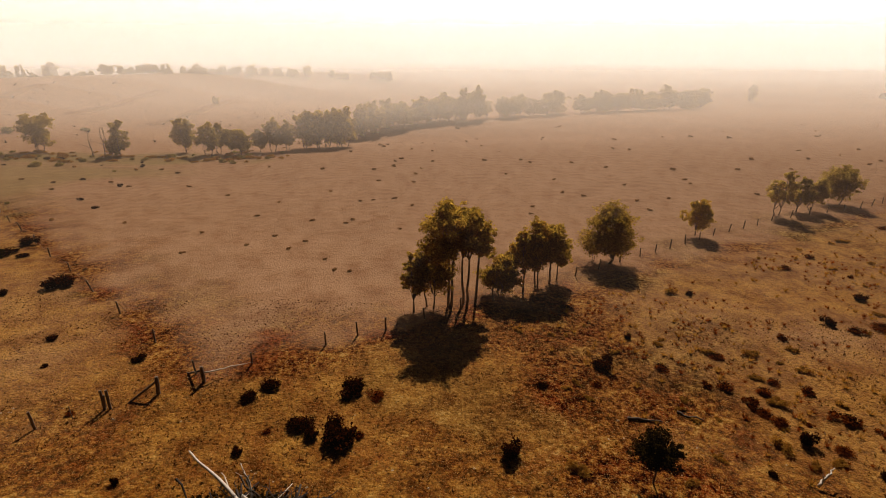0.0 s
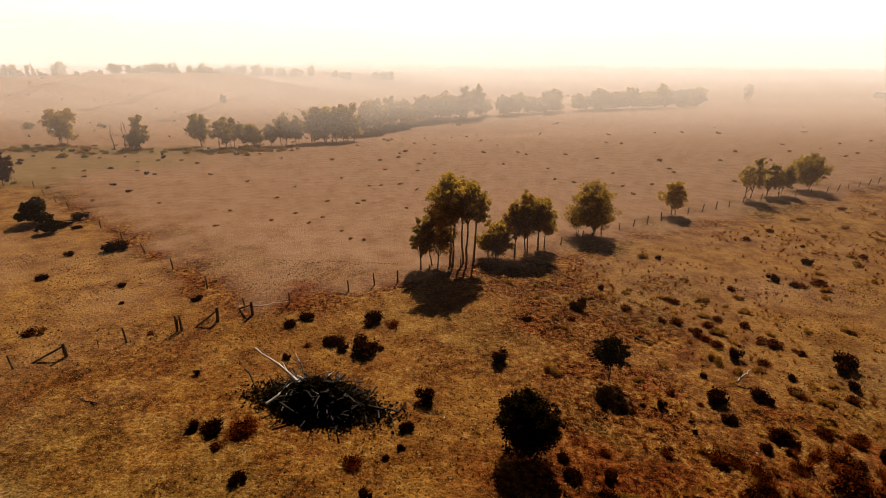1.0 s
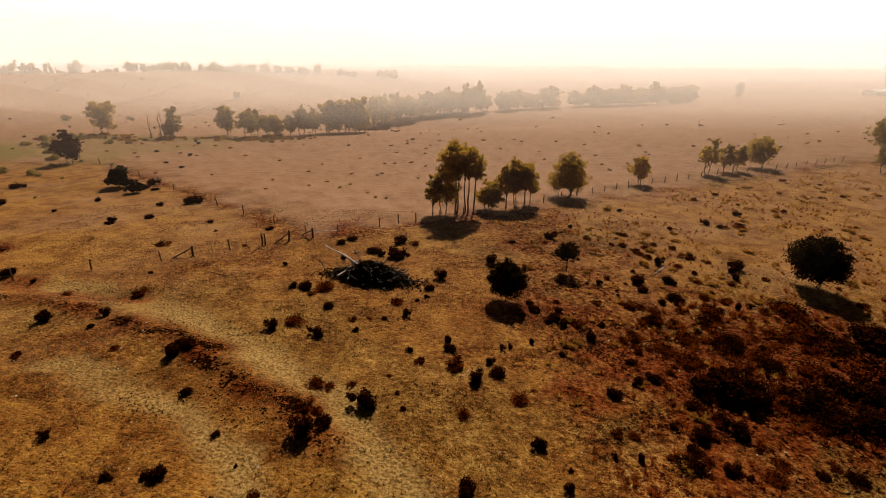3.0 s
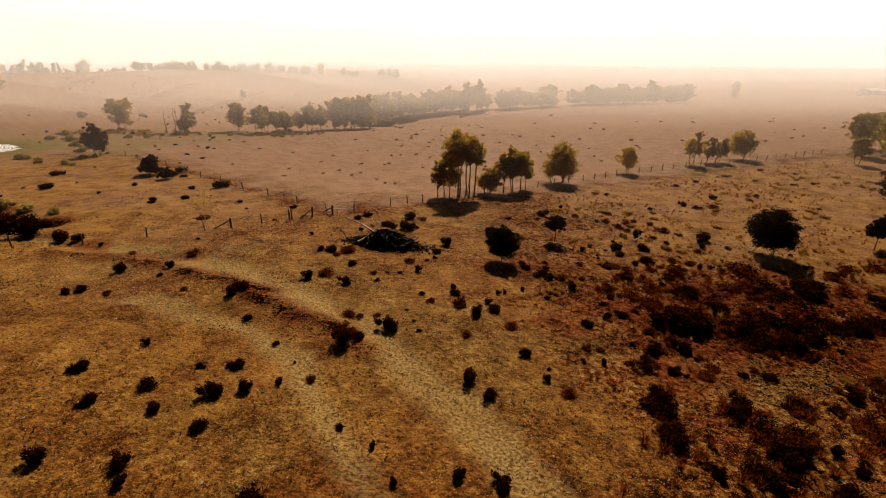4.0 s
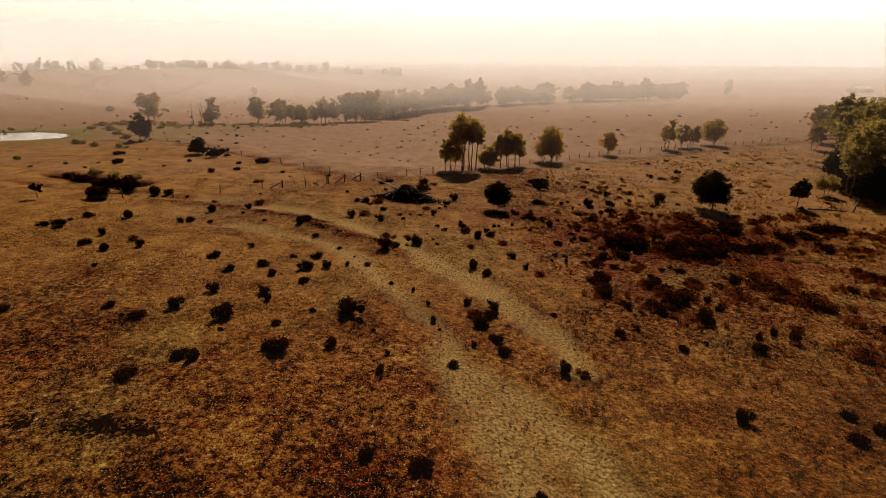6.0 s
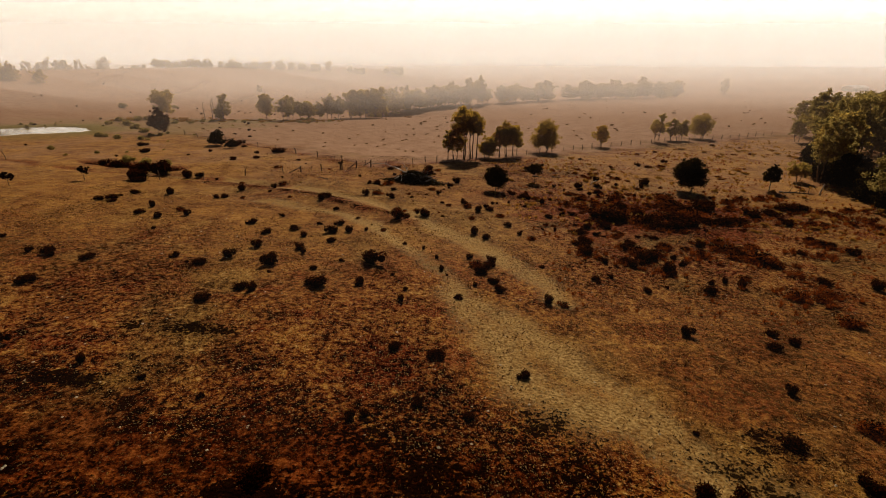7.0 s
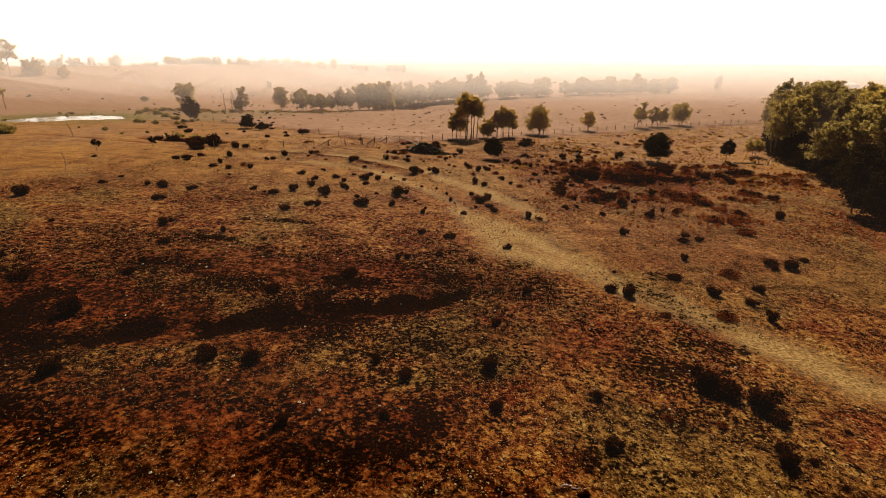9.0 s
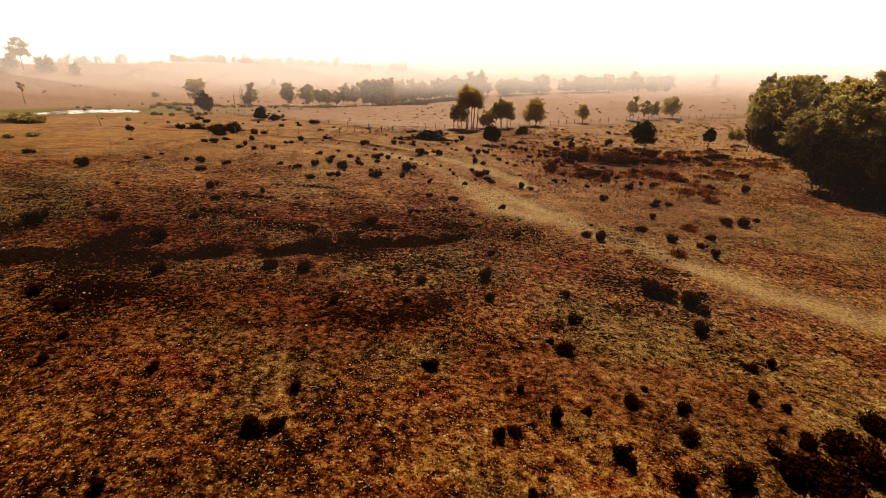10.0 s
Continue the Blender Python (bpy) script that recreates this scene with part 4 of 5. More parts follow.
DARK_0 = [(-14.8, -85.1, 0.7), (0.6, -83.6, 0.5), (6.8, -82.7, 1.3), (9.2, -81.9, 1.6), (4.9, -81.7, 0.7), (-10.9, -81.5, 1.0), (-10.0, -81.3, 1.0), (13.1, -81.3, 2.4), (11.8, -81.2, 1.9), (4.6, -81.1, 1.0), (15.6, -80.7, 2.2), (-0.4, -80.6, 0.7), (0.3, -80.2, 0.8), (8.2, -79.6, 0.9), (13.8, -79.3, 1.0), (15.5, -79.1, 2.1), (2.3, -79.0, 0.8), (-9.9, -78.8, 0.7), (3.9, -78.4, 0.5), (13.1, -78.4, 0.4), (-22.5, -78.0, 0.7), (-17.1, -78.0, 0.7), (8.7, -77.5, 0.8), (18.2, -77.5, 1.9), (6.2, -77.3, 1.0), (0.8, -77.1, 0.6), (14.5, -76.6, 0.6), (13.0, -76.1, 0.8), (7.4, -75.9, 0.4), (-3.7, -75.8, 1.0)]
DARK_1 = [(-23.2, -75.7, 0.6), (14.7, -72.9, 0.9), (3.9, -72.8, 1.4), (-25.5, -72.7, 1.2), (16.3, -72.2, 0.8), (3.2, -72.0, 0.6), (-28.5, -71.0, 1.3), (-10.4, -69.2, 0.9), (13.6, -68.9, 1.2), (5.2, -68.8, 1.1), (15.0, -68.7, 0.5), (-5.8, -68.0, 0.6), (13.9, -67.8, 0.8), (-23.4, -66.8, 1.6), (-0.2, -66.8, 0.9), (18.6, -66.0, 0.5), (15.1, -65.6, 1.6), (5.5, -65.0, 0.9), (-5.2, -64.5, 1.2), (14.7, -64.3, 2.0), (-13.9, -64.1, 1.2), (-16.4, -64.0, 1.4), (13.4, -63.4, 2.1), (-0.4, -63.1, 1.5), (-7.0, -63.0, 0.9), (12.4, -63.0, 1.8), (-26.7, -60.4, 1.8), (-38.6, -59.0, 2.2), (0.5, -57.3, 0.9), (-33.7, -56.3, 1.5)]
DARK_2 = [(-16.0, -54.8, 1.4), (-27.5, -53.7, 1.3), (22.2, -53.1, 1.1), (-38.3, -52.7, 0.8), (-8.7, -51.9, 0.6), (3.2, -51.8, 1.2), (-27.8, -51.5, 0.6), (-11.1, -50.9, 1.4), (11.7, -50.8, 1.6), (22.0, -50.3, 1.3), (10.5, -50.0, 1.3), (19.7, -48.7, 1.5), (24.5, -47.3, 1.1), (-28.7, -46.8, 1.3), (-7.7, -46.2, 1.0), (-7.0, -45.9, 0.8), (17.7, -45.6, 1.5), (-16.5, -45.5, 0.5), (-1.1, -45.4, 0.8), (12.2, -45.1, 0.5), (-4.0, -44.6, 0.8), (-20.8, -44.2, 0.6), (-25.0, -43.3, 0.8), (-31.8, -41.7, 1.6), (2.8, -40.8, 1.0), (20.8, -40.4, 0.9), (31.4, -40.4, 2.1), (29.7, -40.2, 2.1), (-3.1, -39.3, 1.3), (-6.2, -39.0, 0.9)]
DARK_3 = [(34.6, -37.8, 1.0), (23.1, -34.4, 1.5), (-22.4, -33.6, 1.3), (25.3, -33.3, 1.3), (16.6, -33.2, 1.6), (-37.9, -32.0, 1.6), (24.2, -32.0, 1.0), (-20.3, -31.2, 1.2), (-19.1, -31.2, 1.1), (-6.6, -31.1, 1.0), (-14.1, -29.5, 1.9), (-1.7, -29.4, 1.0), (6.3, -29.4, 1.2), (-6.4, -28.8, 0.6), (-10.6, -28.1, 1.1), (2.0, -27.4, 1.2), (-19.2, -27.2, 0.5), (-0.1, -26.8, 0.6), (-36.9, -26.5, 1.5), (-49.0, -26.0, 1.3), (-26.5, -25.9, 1.4), (-27.6, -25.8, 0.5), (-41.0, -25.7, 1.8), (-15.5, -25.7, 0.8), (1.7, -25.7, 1.4), (-8.0, -25.6, 0.5), (-43.4, -25.3, 1.0), (-19.7, -25.0, 1.8), (16.6, -24.6, 0.9), (-29.5, -24.4, 1.2)]
DARK_4 = [(-2.8, -24.4, 0.4), (23.2, -23.9, 1.4), (-24.7, -23.8, 1.6), (19.1, -23.5, 0.5), (0.5, -23.4, 1.8), (-3.4, -23.1, 0.7), (12.1, -23.1, 1.3), (-13.5, -23.0, 0.7), (-10.6, -22.8, 2.4), (13.9, -22.0, 0.8), (24.1, -22.0, 0.8), (27.3, -21.8, 1.5), (-17.8, -21.5, 0.9), (1.3, -21.5, 1.5), (25.9, -21.0, 0.9), (7.1, -20.7, 0.7), (-22.9, -20.3, 1.4), (-18.5, -20.3, 1.4), (-4.0, -20.2, 0.6), (1.9, -19.7, 1.6), (42.9, -19.7, 1.8), (-0.6, -19.3, 1.0), (20.9, -19.2, 1.8), (37.4, -19.1, 1.8), (14.4, -18.0, 1.1), (-5.6, -17.6, 0.5), (16.9, -17.6, 1.7), (-16.0, -17.0, 1.3), (23.3, -16.9, 1.3), (-36.5, -16.4, 0.7)]
DARK_5 = [(-7.8, -16.0, 0.6), (19.8, -15.7, 2.7), (-19.5, -15.6, 1.3), (23.0, -15.3, 0.9), (-23.9, -15.1, 1.3), (15.5, -14.6, 0.6), (12.9, -14.4, 1.9), (-16.7, -13.5, 1.7), (-21.5, -13.1, 1.4), (-14.9, -13.0, 1.2), (-38.5, -12.0, 1.5), (-13.0, -11.8, 0.8), (1.7, -11.7, 1.4), (-27.0, -11.6, 1.4), (13.8, -10.7, 2.0), (-19.1, -10.6, 0.8), (-16.5, -10.3, 1.3), (-41.9, -10.2, 1.5), (-36.0, -10.2, 1.1), (0.3, -9.8, 1.4), (6.1, -9.2, 0.8), (-12.8, -9.1, 0.3), (-24.6, -7.8, 0.8), (6.4, -7.7, 0.4), (-42.2, -7.0, 1.1), (-15.0, -6.7, 0.6), (-9.6, -6.5, 2.1), (9.4, -6.4, 0.5), (11.0, -6.3, 0.6), (4.9, -5.8, 1.1)]
DARK_6 = [(-8.7, -5.3, 1.4), (-3.9, -3.1, 0.5), (-18.8, -3.0, 0.8), (-6.5, -2.7, 2.1), (-49.7, -2.0, 0.7), (11.1, -0.0, 1.3), (-49.3, 0.3, 1.6), (-43.8, 0.3, 1.5), (-37.2, 0.4, 1.1), (1.0, 0.6, 1.3), (-36.1, 0.9, 1.3), (-22.0, 1.4, 1.5), (13.6, 1.8, 1.0), (2.8, 1.9, 1.3), (-21.4, 2.5, 1.7), (2.2, 3.2, 0.8), (-4.2, 4.5, 0.7), (-0.8, 4.9, 1.2), (-30.9, 5.0, 0.6), (8.4, 5.1, 0.7), (3.4, 5.5, 0.7), (-12.2, 6.1, 1.7), (-1.1, 6.1, 1.0), (-35.8, 6.3, 1.5), (-16.2, 6.6, 1.5), (-30.8, 6.9, 1.1), (6.1, 6.9, 0.7), (-9.2, 7.4, 0.7), (11.5, 8.0, 1.3), (-7.1, 9.9, 0.6)]
DARK_7 = [(9.7, 10.7, 1.0), (-5.2, 10.8, 1.0), (13.3, 11.0, 0.9), (8.9, 11.3, 1.7), (-12.7, 11.6, 1.0), (7.4, 13.2, 1.3), (9.6, 13.5, 1.1), (-4.3, 13.9, 0.5), (-43.8, 14.4, 0.6), (-3.5, 14.8, 0.6), (6.9, 14.8, 1.0), (-15.9, 15.5, 1.6), (-17.3, 15.6, 1.0), (-47.5, 15.9, 1.7), (28.9, 16.4, 1.0), (21.2, 16.6, 1.0), (-3.2, 16.7, 1.2), (-33.4, 17.4, 0.6), (23.0, 18.0, 1.9), (43.3, 18.5, 1.2), (20.0, 19.5, 1.3), (-2.0, 19.7, 1.8), (27.8, 19.8, 0.9), (14.3, 20.8, 0.5), (15.5, 20.8, 1.0), (-20.2, 21.8, 0.6), (20.2, 21.9, 2.1), (24.1, 22.7, 1.9), (-14.2, 24.7, 1.0), (33.0, 24.8, 1.2)]
DARK_8 = [(20.9, 25.4, 0.7), (3.6, 25.6, 1.9), (28.4, 25.6, 1.0), (-8.0, 26.3, 3.1), (-9.9, 26.6, 1.5), (-11.1, 27.5, 1.8), (34.7, 27.8, 2.4), (25.1, 28.6, 1.2), (-14.7, 31.9, 1.7), (-7.9, 32.1, 2.3), (39.9, 47.1, 1.6)]
RUST_0 = [(11.7, -66.4, 0.6), (8.9, -66.3, 0.6), (13.6, -54.0, 1.1), (18.6, -53.2, 1.7), (23.6, -43.8, 2.0), (7.6, -29.5, 1.2), (33.4, -28.8, 2.2), (-0.0, -21.8, 1.5), (28.7, -19.9, 1.2), (14.1, -17.3, 1.3), (28.0, -15.8, 0.8), (-11.0, -11.0, 0.9), (7.3, -10.8, 1.2), (-37.7, -8.4, 1.1), (-9.6, -4.0, 0.9), (-10.5, -3.9, 1.5), (0.1, -3.3, 1.0), (-4.5, -1.4, 0.4), (4.1, -1.4, 1.3), (-9.5, -0.8, 1.0), (-10.7, -0.7, 1.4), (-7.9, -0.6, 0.8), (-33.3, 0.4, 0.9), (-5.4, 0.6, 0.5), (-26.8, 1.8, 0.7), (-0.5, 2.3, 2.0), (-3.2, 2.9, 0.9), (7.9, 6.2, 0.6), (-14.8, 7.8, 1.8), (-9.9, 9.3, 0.9)]
RUST_1 = [(-8.4, 9.6, 0.5), (11.0, 10.9, 1.6), (-38.2, 11.8, 1.0), (-31.7, 12.6, 1.9), (-6.3, 13.3, 1.3), (-15.0, 14.0, 0.9), (-14.1, 15.7, 2.0), (33.9, 17.5, 2.4), (17.1, 22.7, 0.8), (36.6, 24.9, 1.0), (-37.6, 26.8, 1.8), (-13.0, 26.8, 0.6), (-6.6, 26.9, 1.0), (-27.5, 27.8, 0.6), (27.4, 27.8, 1.4), (32.0, 29.8, 1.4), (24.6, 30.6, 1.2), (30.1, 31.1, 2.0), (-6.1, 31.6, 1.7), (23.6, 32.3, 1.4), (25.7, 34.3, 1.2), (29.5, 34.8, 1.4), (24.3, 39.8, 1.6), (32.6, 43.5, 1.5), (45.0, 46.6, 2.2)]
FAR_SHRUB_0 = [(-41.9, -43.1, 0.7), (-52.1, -34.5, 2.4), (-66.7, -26.4, 1.8), (-49.2, -21.7, 1.1), (-64.7, -5.4, 1.1), (-48.5, -5.4, 1.2), (-50.8, -4.7, 1.3), (-49.4, -4.0, 1.7), (-54.7, 9.5, 2.7), (-55.8, 11.7, 4.0), (-49.7, 15.9, 2.7), (-54.8, 17.7, 4.6), (-59.6, 18.7, 3.1), (-66.7, 23.1, 3.7), (-15.7, 30.6, 1.3), (-33.9, 33.6, 0.7), (7.2, 33.8, 1.0), (-26.9, 34.9, 1.2), (-50.1, 35.6, 1.4), (12.7, 37.0, 2.0), (-51.1, 37.2, 1.6), (18.2, 37.2, 1.2), (-37.0, 38.2, 1.2), (13.8, 38.2, 1.2), (-46.6, 39.3, 1.6), (-63.5, 41.9, 0.8), (16.9, 42.4, 1.1), (-75.5, 45.5, 3.0), (41.5, 45.7, 1.7), (-49.6, 47.5, 1.4)]
FAR_SHRUB_1 = [(12.1, 48.8, 1.2), (-62.4, 50.3, 1.3), (-45.7, 50.8, 3.3), (25.9, 53.7, 1.6), (28.0, 53.9, 1.4), (48.3, 54.1, 2.0), (-58.1, 59.8, 1.5), (-85.8, 60.5, 3.0), (-61.2, 60.9, 2.8), (-61.5, 64.7, 2.8), (-68.3, 88.1, 1.6)]
BAND_DARK = [(20.4, 2.4, 3.8), (22.2, 1.6, 2.9), (24.1, -0.1, 2.4), (26.6, -1.0, 3.2), (28.6, -1.9, 3.6), (32.0, 0.4, 3.7), (34.9, 2.3, 3.8), (37.3, 2.0, 3.8), (40.3, 3.7, 3.8), (45.2, 8.0, 4.0), (48.7, 10.2, 3.2), (53.0, 13.5, 4.3), (55.3, 13.5, 4.3), (48.5, 4.7, 3.4), (34.2, 8.5, 4.5), (37.7, 10.2, 4.1), (46.1, -3.5, 2.3), (47.4, -6.0, 2.6), (48.9, -8.5, 2.4), (41.3, -9.3, 1.6), (17.1, -18.1, 2.5), (34.5, -14.3, 3.0), (32.4, -11.9, 2.4), (20.7, -19.8, 2.4), (13.3, -12.0, 2.7), (12.8, -15.4, 2.6), (18.8, -11.7, 2.4), (23.7, -10.7, 2.1)]
BAND_RUST_0 = [(18.9, 12.3, 2.8), (20.5, 9.3, 3.7), (25.5, 15.6, 2.9), (23.8, 9.8, 3.2), (25.6, 7.0, 2.7), (29.3, 11.2, 3.3), (33.1, 13.8, 3.8), (44.7, 15.9, 3.4), (48.5, 18.5, 3.0), (52.5, 19.4, 3.1), (55.4, 20.1, 2.6), (43.0, 11.5, 3.3), (58.3, 12.4, 2.8), (59.4, 10.5, 3.2), (64.6, 14.6, 3.4), (59.5, 6.2, 3.5), (64.1, 8.9, 3.6)]
BAND_RUST_1 = [(54.2, 5.0, 3.0), (51.8, 4.6, 3.0), (62.6, 5.3, 2.6), (46.3, -5.0, 2.7), (43.3, -9.9, 2.1), (59.5, 12.0, 2.3), (67.7, 14.9, 2.4), (19.8, -14.9, 3.9), (21.6, -14.4, 3.3), (32.2, -6.8, 3.0), (27.0, -13.3, 2.3), (36.0, -7.9, 2.2), (35.7, -18.3, 1.8), (31.6, -24.0, 2.8), (33.7, -24.1, 2.2), (35.9, -22.5, 2.3)]
rng = np.random.default_rng(40)
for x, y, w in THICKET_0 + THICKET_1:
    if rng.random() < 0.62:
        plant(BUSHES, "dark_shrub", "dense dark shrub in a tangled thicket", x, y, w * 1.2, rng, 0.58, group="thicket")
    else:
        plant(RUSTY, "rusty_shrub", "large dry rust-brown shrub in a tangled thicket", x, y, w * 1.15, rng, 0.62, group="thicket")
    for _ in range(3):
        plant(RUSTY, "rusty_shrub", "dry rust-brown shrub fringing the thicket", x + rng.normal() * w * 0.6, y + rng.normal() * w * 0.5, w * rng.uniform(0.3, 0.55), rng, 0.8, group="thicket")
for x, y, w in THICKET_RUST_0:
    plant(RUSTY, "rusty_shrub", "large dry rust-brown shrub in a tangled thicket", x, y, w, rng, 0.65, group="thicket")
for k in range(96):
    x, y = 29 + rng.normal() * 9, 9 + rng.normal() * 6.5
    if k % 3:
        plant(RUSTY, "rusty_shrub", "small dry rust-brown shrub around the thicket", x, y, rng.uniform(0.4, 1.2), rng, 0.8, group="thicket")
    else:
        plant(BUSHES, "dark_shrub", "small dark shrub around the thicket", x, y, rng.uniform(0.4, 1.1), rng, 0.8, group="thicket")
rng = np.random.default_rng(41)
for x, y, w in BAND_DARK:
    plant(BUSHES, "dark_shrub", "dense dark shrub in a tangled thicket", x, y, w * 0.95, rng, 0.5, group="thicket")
for x, y, w in BAND_RUST_0 + BAND_RUST_1:
    plant(RUSTY, "rusty_shrub", "dry rust-brown shrub fringing the thicket", x, y, w * rng.uniform(0.5, 0.75), rng, 0.7, group="thicket")
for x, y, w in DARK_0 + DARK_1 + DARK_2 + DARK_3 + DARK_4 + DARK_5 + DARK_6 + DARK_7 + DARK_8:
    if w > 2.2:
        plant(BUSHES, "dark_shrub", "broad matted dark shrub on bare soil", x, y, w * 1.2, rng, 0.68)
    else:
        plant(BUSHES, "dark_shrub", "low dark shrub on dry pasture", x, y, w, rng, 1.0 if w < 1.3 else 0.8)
for x, y, w in RUST_0 + RUST_1:
    plant(RUSTY, "rusty_shrub", "dry rust-brown shrub on bare pasture", x, y, w, rng, 0.8 if w < 1.3 else 0.6)
for x, y, w in FAR_SHRUB_0 + FAR_SHRUB_1:
    pick = rng.random()
    if x > 14 and pick < 0.45:
        plant(RUSTY, "rusty_shrub", "dry rust-brown shrub on bare pasture", x, y, w, rng, 0.7)
    elif x > 14 and pick < 0.7:
        plant(REEDS, "straw_shrub", "dry straw-coloured shrub on the slope", x, y, w, rng, 0.7)
    else:
        plant(BUSHES, "dark_shrub", "low dark shrub on dry pasture", x, y, w, rng, 0.7)
for k, (x, y, w) in enumerate([(-74.5, 29.4, 2.4), (-71.0, 27.4, 2.8), (-67.4, 25.8, 3.2), (-63.6, 24.0, 2.8), (-60.4, 23.0, 2.6), (-57.4, 22.8, 2.4), (-61.2, 19.4, 2.8), (-56.2, 11.2, 2.8), (-70.0, 30.4, 3.0), (-64.6, 28.2, 3.0), (-59.4, 27.2, 2.4)]):
    if k < 8:
        plant(BUSHES, "dark_shrub", "ragged dark shrub in an eroded hollow", x, y, w, rng, 0.8)
    else:
        plant(GREENS, "green_shrub", "olive-green shrub beside an eroded hollow", x, y, w, rng, 0.7, group="dam shrubs")
for x, y, w in [(-122.3, 37.5, 9), (-118, 36, 7), (-127, 39, 8), (-182, 199, 7.5), (-166, 222, 5.5), (-85.3, -8.8, 3), (-85.9, -2.5, 4), (-121, 40, 8), (-114, 84, 5), (-108, 98, 4), (-120, 112, 5), (-126, 120, 4), (-112, 105, 3.5), (-104, 78, 3.5), (-99, 86, 3), (-131, 124, 6), (-141, 128, 5), (-95, 75, 3), (-145, 140, 6), (-118, 135, 5)]:
    plant(GREENS, "green_shrub", "yellow-green shrub near the farm dam", x, y, w * 0.8, rng, 0.6, group="dam shrubs")
for k in range(90):
    x, y = rng.uniform(-150, -55), 0
    y = 153 + 0.1 * (x + 100) + rng.normal() * 6
    plant(REEDS if k % 3 else GREENS, "reed_shrub", "dry brush along the creek flat", x, y, rng.uniform(1.5, 4), rng, 0.5, group="creek brush")
for k in range(60):
    x, y = rng.uniform(-170, -75), rng.uniform(20, 150)
    plant(BUSHES if k % 2 else GREENS, "dam_shrub", "small scattered shrub around the dam", x, y, rng.uniform(0.8, 2.0), rng, 0.7, group="dam shrubs")


def tuft_field(name, label, spots, mat, low, high, blades, rng, wide=0.5, thick=0.16):
    """Many small tufts joined into one piece of ground cover."""
    v, f = [], []
    n = len(spots)
    z = ground(spots[:, 0], spots[:, 1])
    size = rng.uniform(low, high, n)
    ang = rng.uniform(0, 6.28, (n, blades))
    lean = rng.uniform(0.15, wide, (n, blades)) * size[:, None]
    root = np.stack([np.repeat(spots[:, :1], blades, 1) + np.cos(ang) * size[:, None] * 0.12, np.repeat(spots[:, 1:2], blades, 1) + np.sin(ang) * size[:, None] * 0.12, np.repeat(z[:, None], blades, 1) - 0.02], -1)
    tip = root + np.stack([np.cos(ang) * lean, np.sin(ang) * lean, np.repeat(size[:, None], blades, 1) * rng.uniform(0.5, 1.0, (n, blades))], -1)
    side = np.stack([-np.sin(ang), np.cos(ang), np.zeros_like(ang)], -1) * (size[:, None, None] * thick)
    verts = np.stack([root - side, root + side, tip], 2).reshape(-1, 3)
    me = mesh_of(name, verts, np.arange(len(verts)).reshape(-1, 3), mat)
    return tagged(new(name, me), label, "grass", kind="stuff")


def scatter(rng, n, x0, x1, y0, y1, size, seed, level):
    p = np.stack([rng.uniform(x0, x1, n), rng.uniform(y0, y1, n)], 1)
    return p[grain(p[:, 0], p[:, 1], size, seed) + 0.5 * grain(p[:, 0], p[:, 1], size / 3, seed + 1) > level]


rng = np.random.default_rng(60)
tuft_field("dead_grass", "trampled dead grass tufts on bare soil", scatter(rng, 90000, -58, 52, -96, 48, 5, 61, -0.15), LITTER, 0.06, 0.2, 5, rng, 1.2)
p = scatter(rng, 52000, -58, 52, -96, 48, 7, 63, -0.2)
p = p[from_line(p[:, 0], p[:, 1], [(-34, -66), (-25, -63.6), (-16, -59.2), (-3, -54.1)]) > 1.6]
tuft_field("straw_grass", "short bleached straw stubble", p, GRASS, 0.06, 0.18, 3, rng)
p = scatter(rng, 200000, -84, 72, -66, 66, 6, 75, -0.3)
p = p[p[:, 1] < np.interp(p[:, 0], [-90, -20.4, 110], [92, 31, 104])]
p = p[rng.random(len(p)) < soft(p[:, 1] - 18 * soft(-p[:, 0], -4, 10), -62, -44) * (1 - 0.75 * soft(np.hypot((p[:, 0] - 30) / 20, (p[:, 1] - 5) / 12), 1.1, 0.6))]
tuft_field("pale_straw", "standing pale dry grass over the mid slope", p, PALE_STRAW, 0.07, 0.17, 3, rng, 0.7, 0.14)
p = scatter(rng, 3200, 4, 100, -2, 96, 8, 65, 0.0)
p = p[p[:, 1] < np.interp(p[:, 0], [-20.4, 110], [31, 104])]
tuft_field("straw_tussocks", "knee-high dry straw tussocks on the slope", p[:900], STRAW, 0.25, 0.6, 44, rng, 1.0, 0.05)
p = scatter(rng, 3600, 8, 75, -30, 70, 7, 67, 0.0)
p = p[p[:, 1] < np.interp(p[:, 0], [-20.4, 110], [31, 104])]
tuft_field("rust_tussocks", "rust-brown dry tussocks on the slope", p[:1300], SCRUB_RUST, 0.2, 0.5, 34, rng, 1.0, 0.05)
p = np.array([(x + rng.normal() * w * 0.5, y + rng.normal() * w * 0.45) for x, y, w in BAND_RUST_0 + BAND_RUST_1 + BAND_DARK for _ in range(16)])
tuft_field("rust_grass", "dense rust-red dry grass round the thicket", p, SCRUB_RUST, 0.3, 0.75, 44, rng, 1.0, 0.06)
p = scatter(rng, 700, 6, 95, -8, 95, 9, 73, 0.0)
p = p[p[:, 1] < np.interp(p[:, 0], [-20.4, 110], [31, 104])]
for k, (x, y) in enumerate(p[:230]):
    plant(REEDS if k % 5 < 4 else RUSTY, "dry_tussock", "dry straw-coloured tussock on the slope" if k % 5 < 4 else "rust-brown dry tussock on the slope", x, y, rng.uniform(0.6, 1.7), rng, 0.6, "tussock", "slope tussocks")
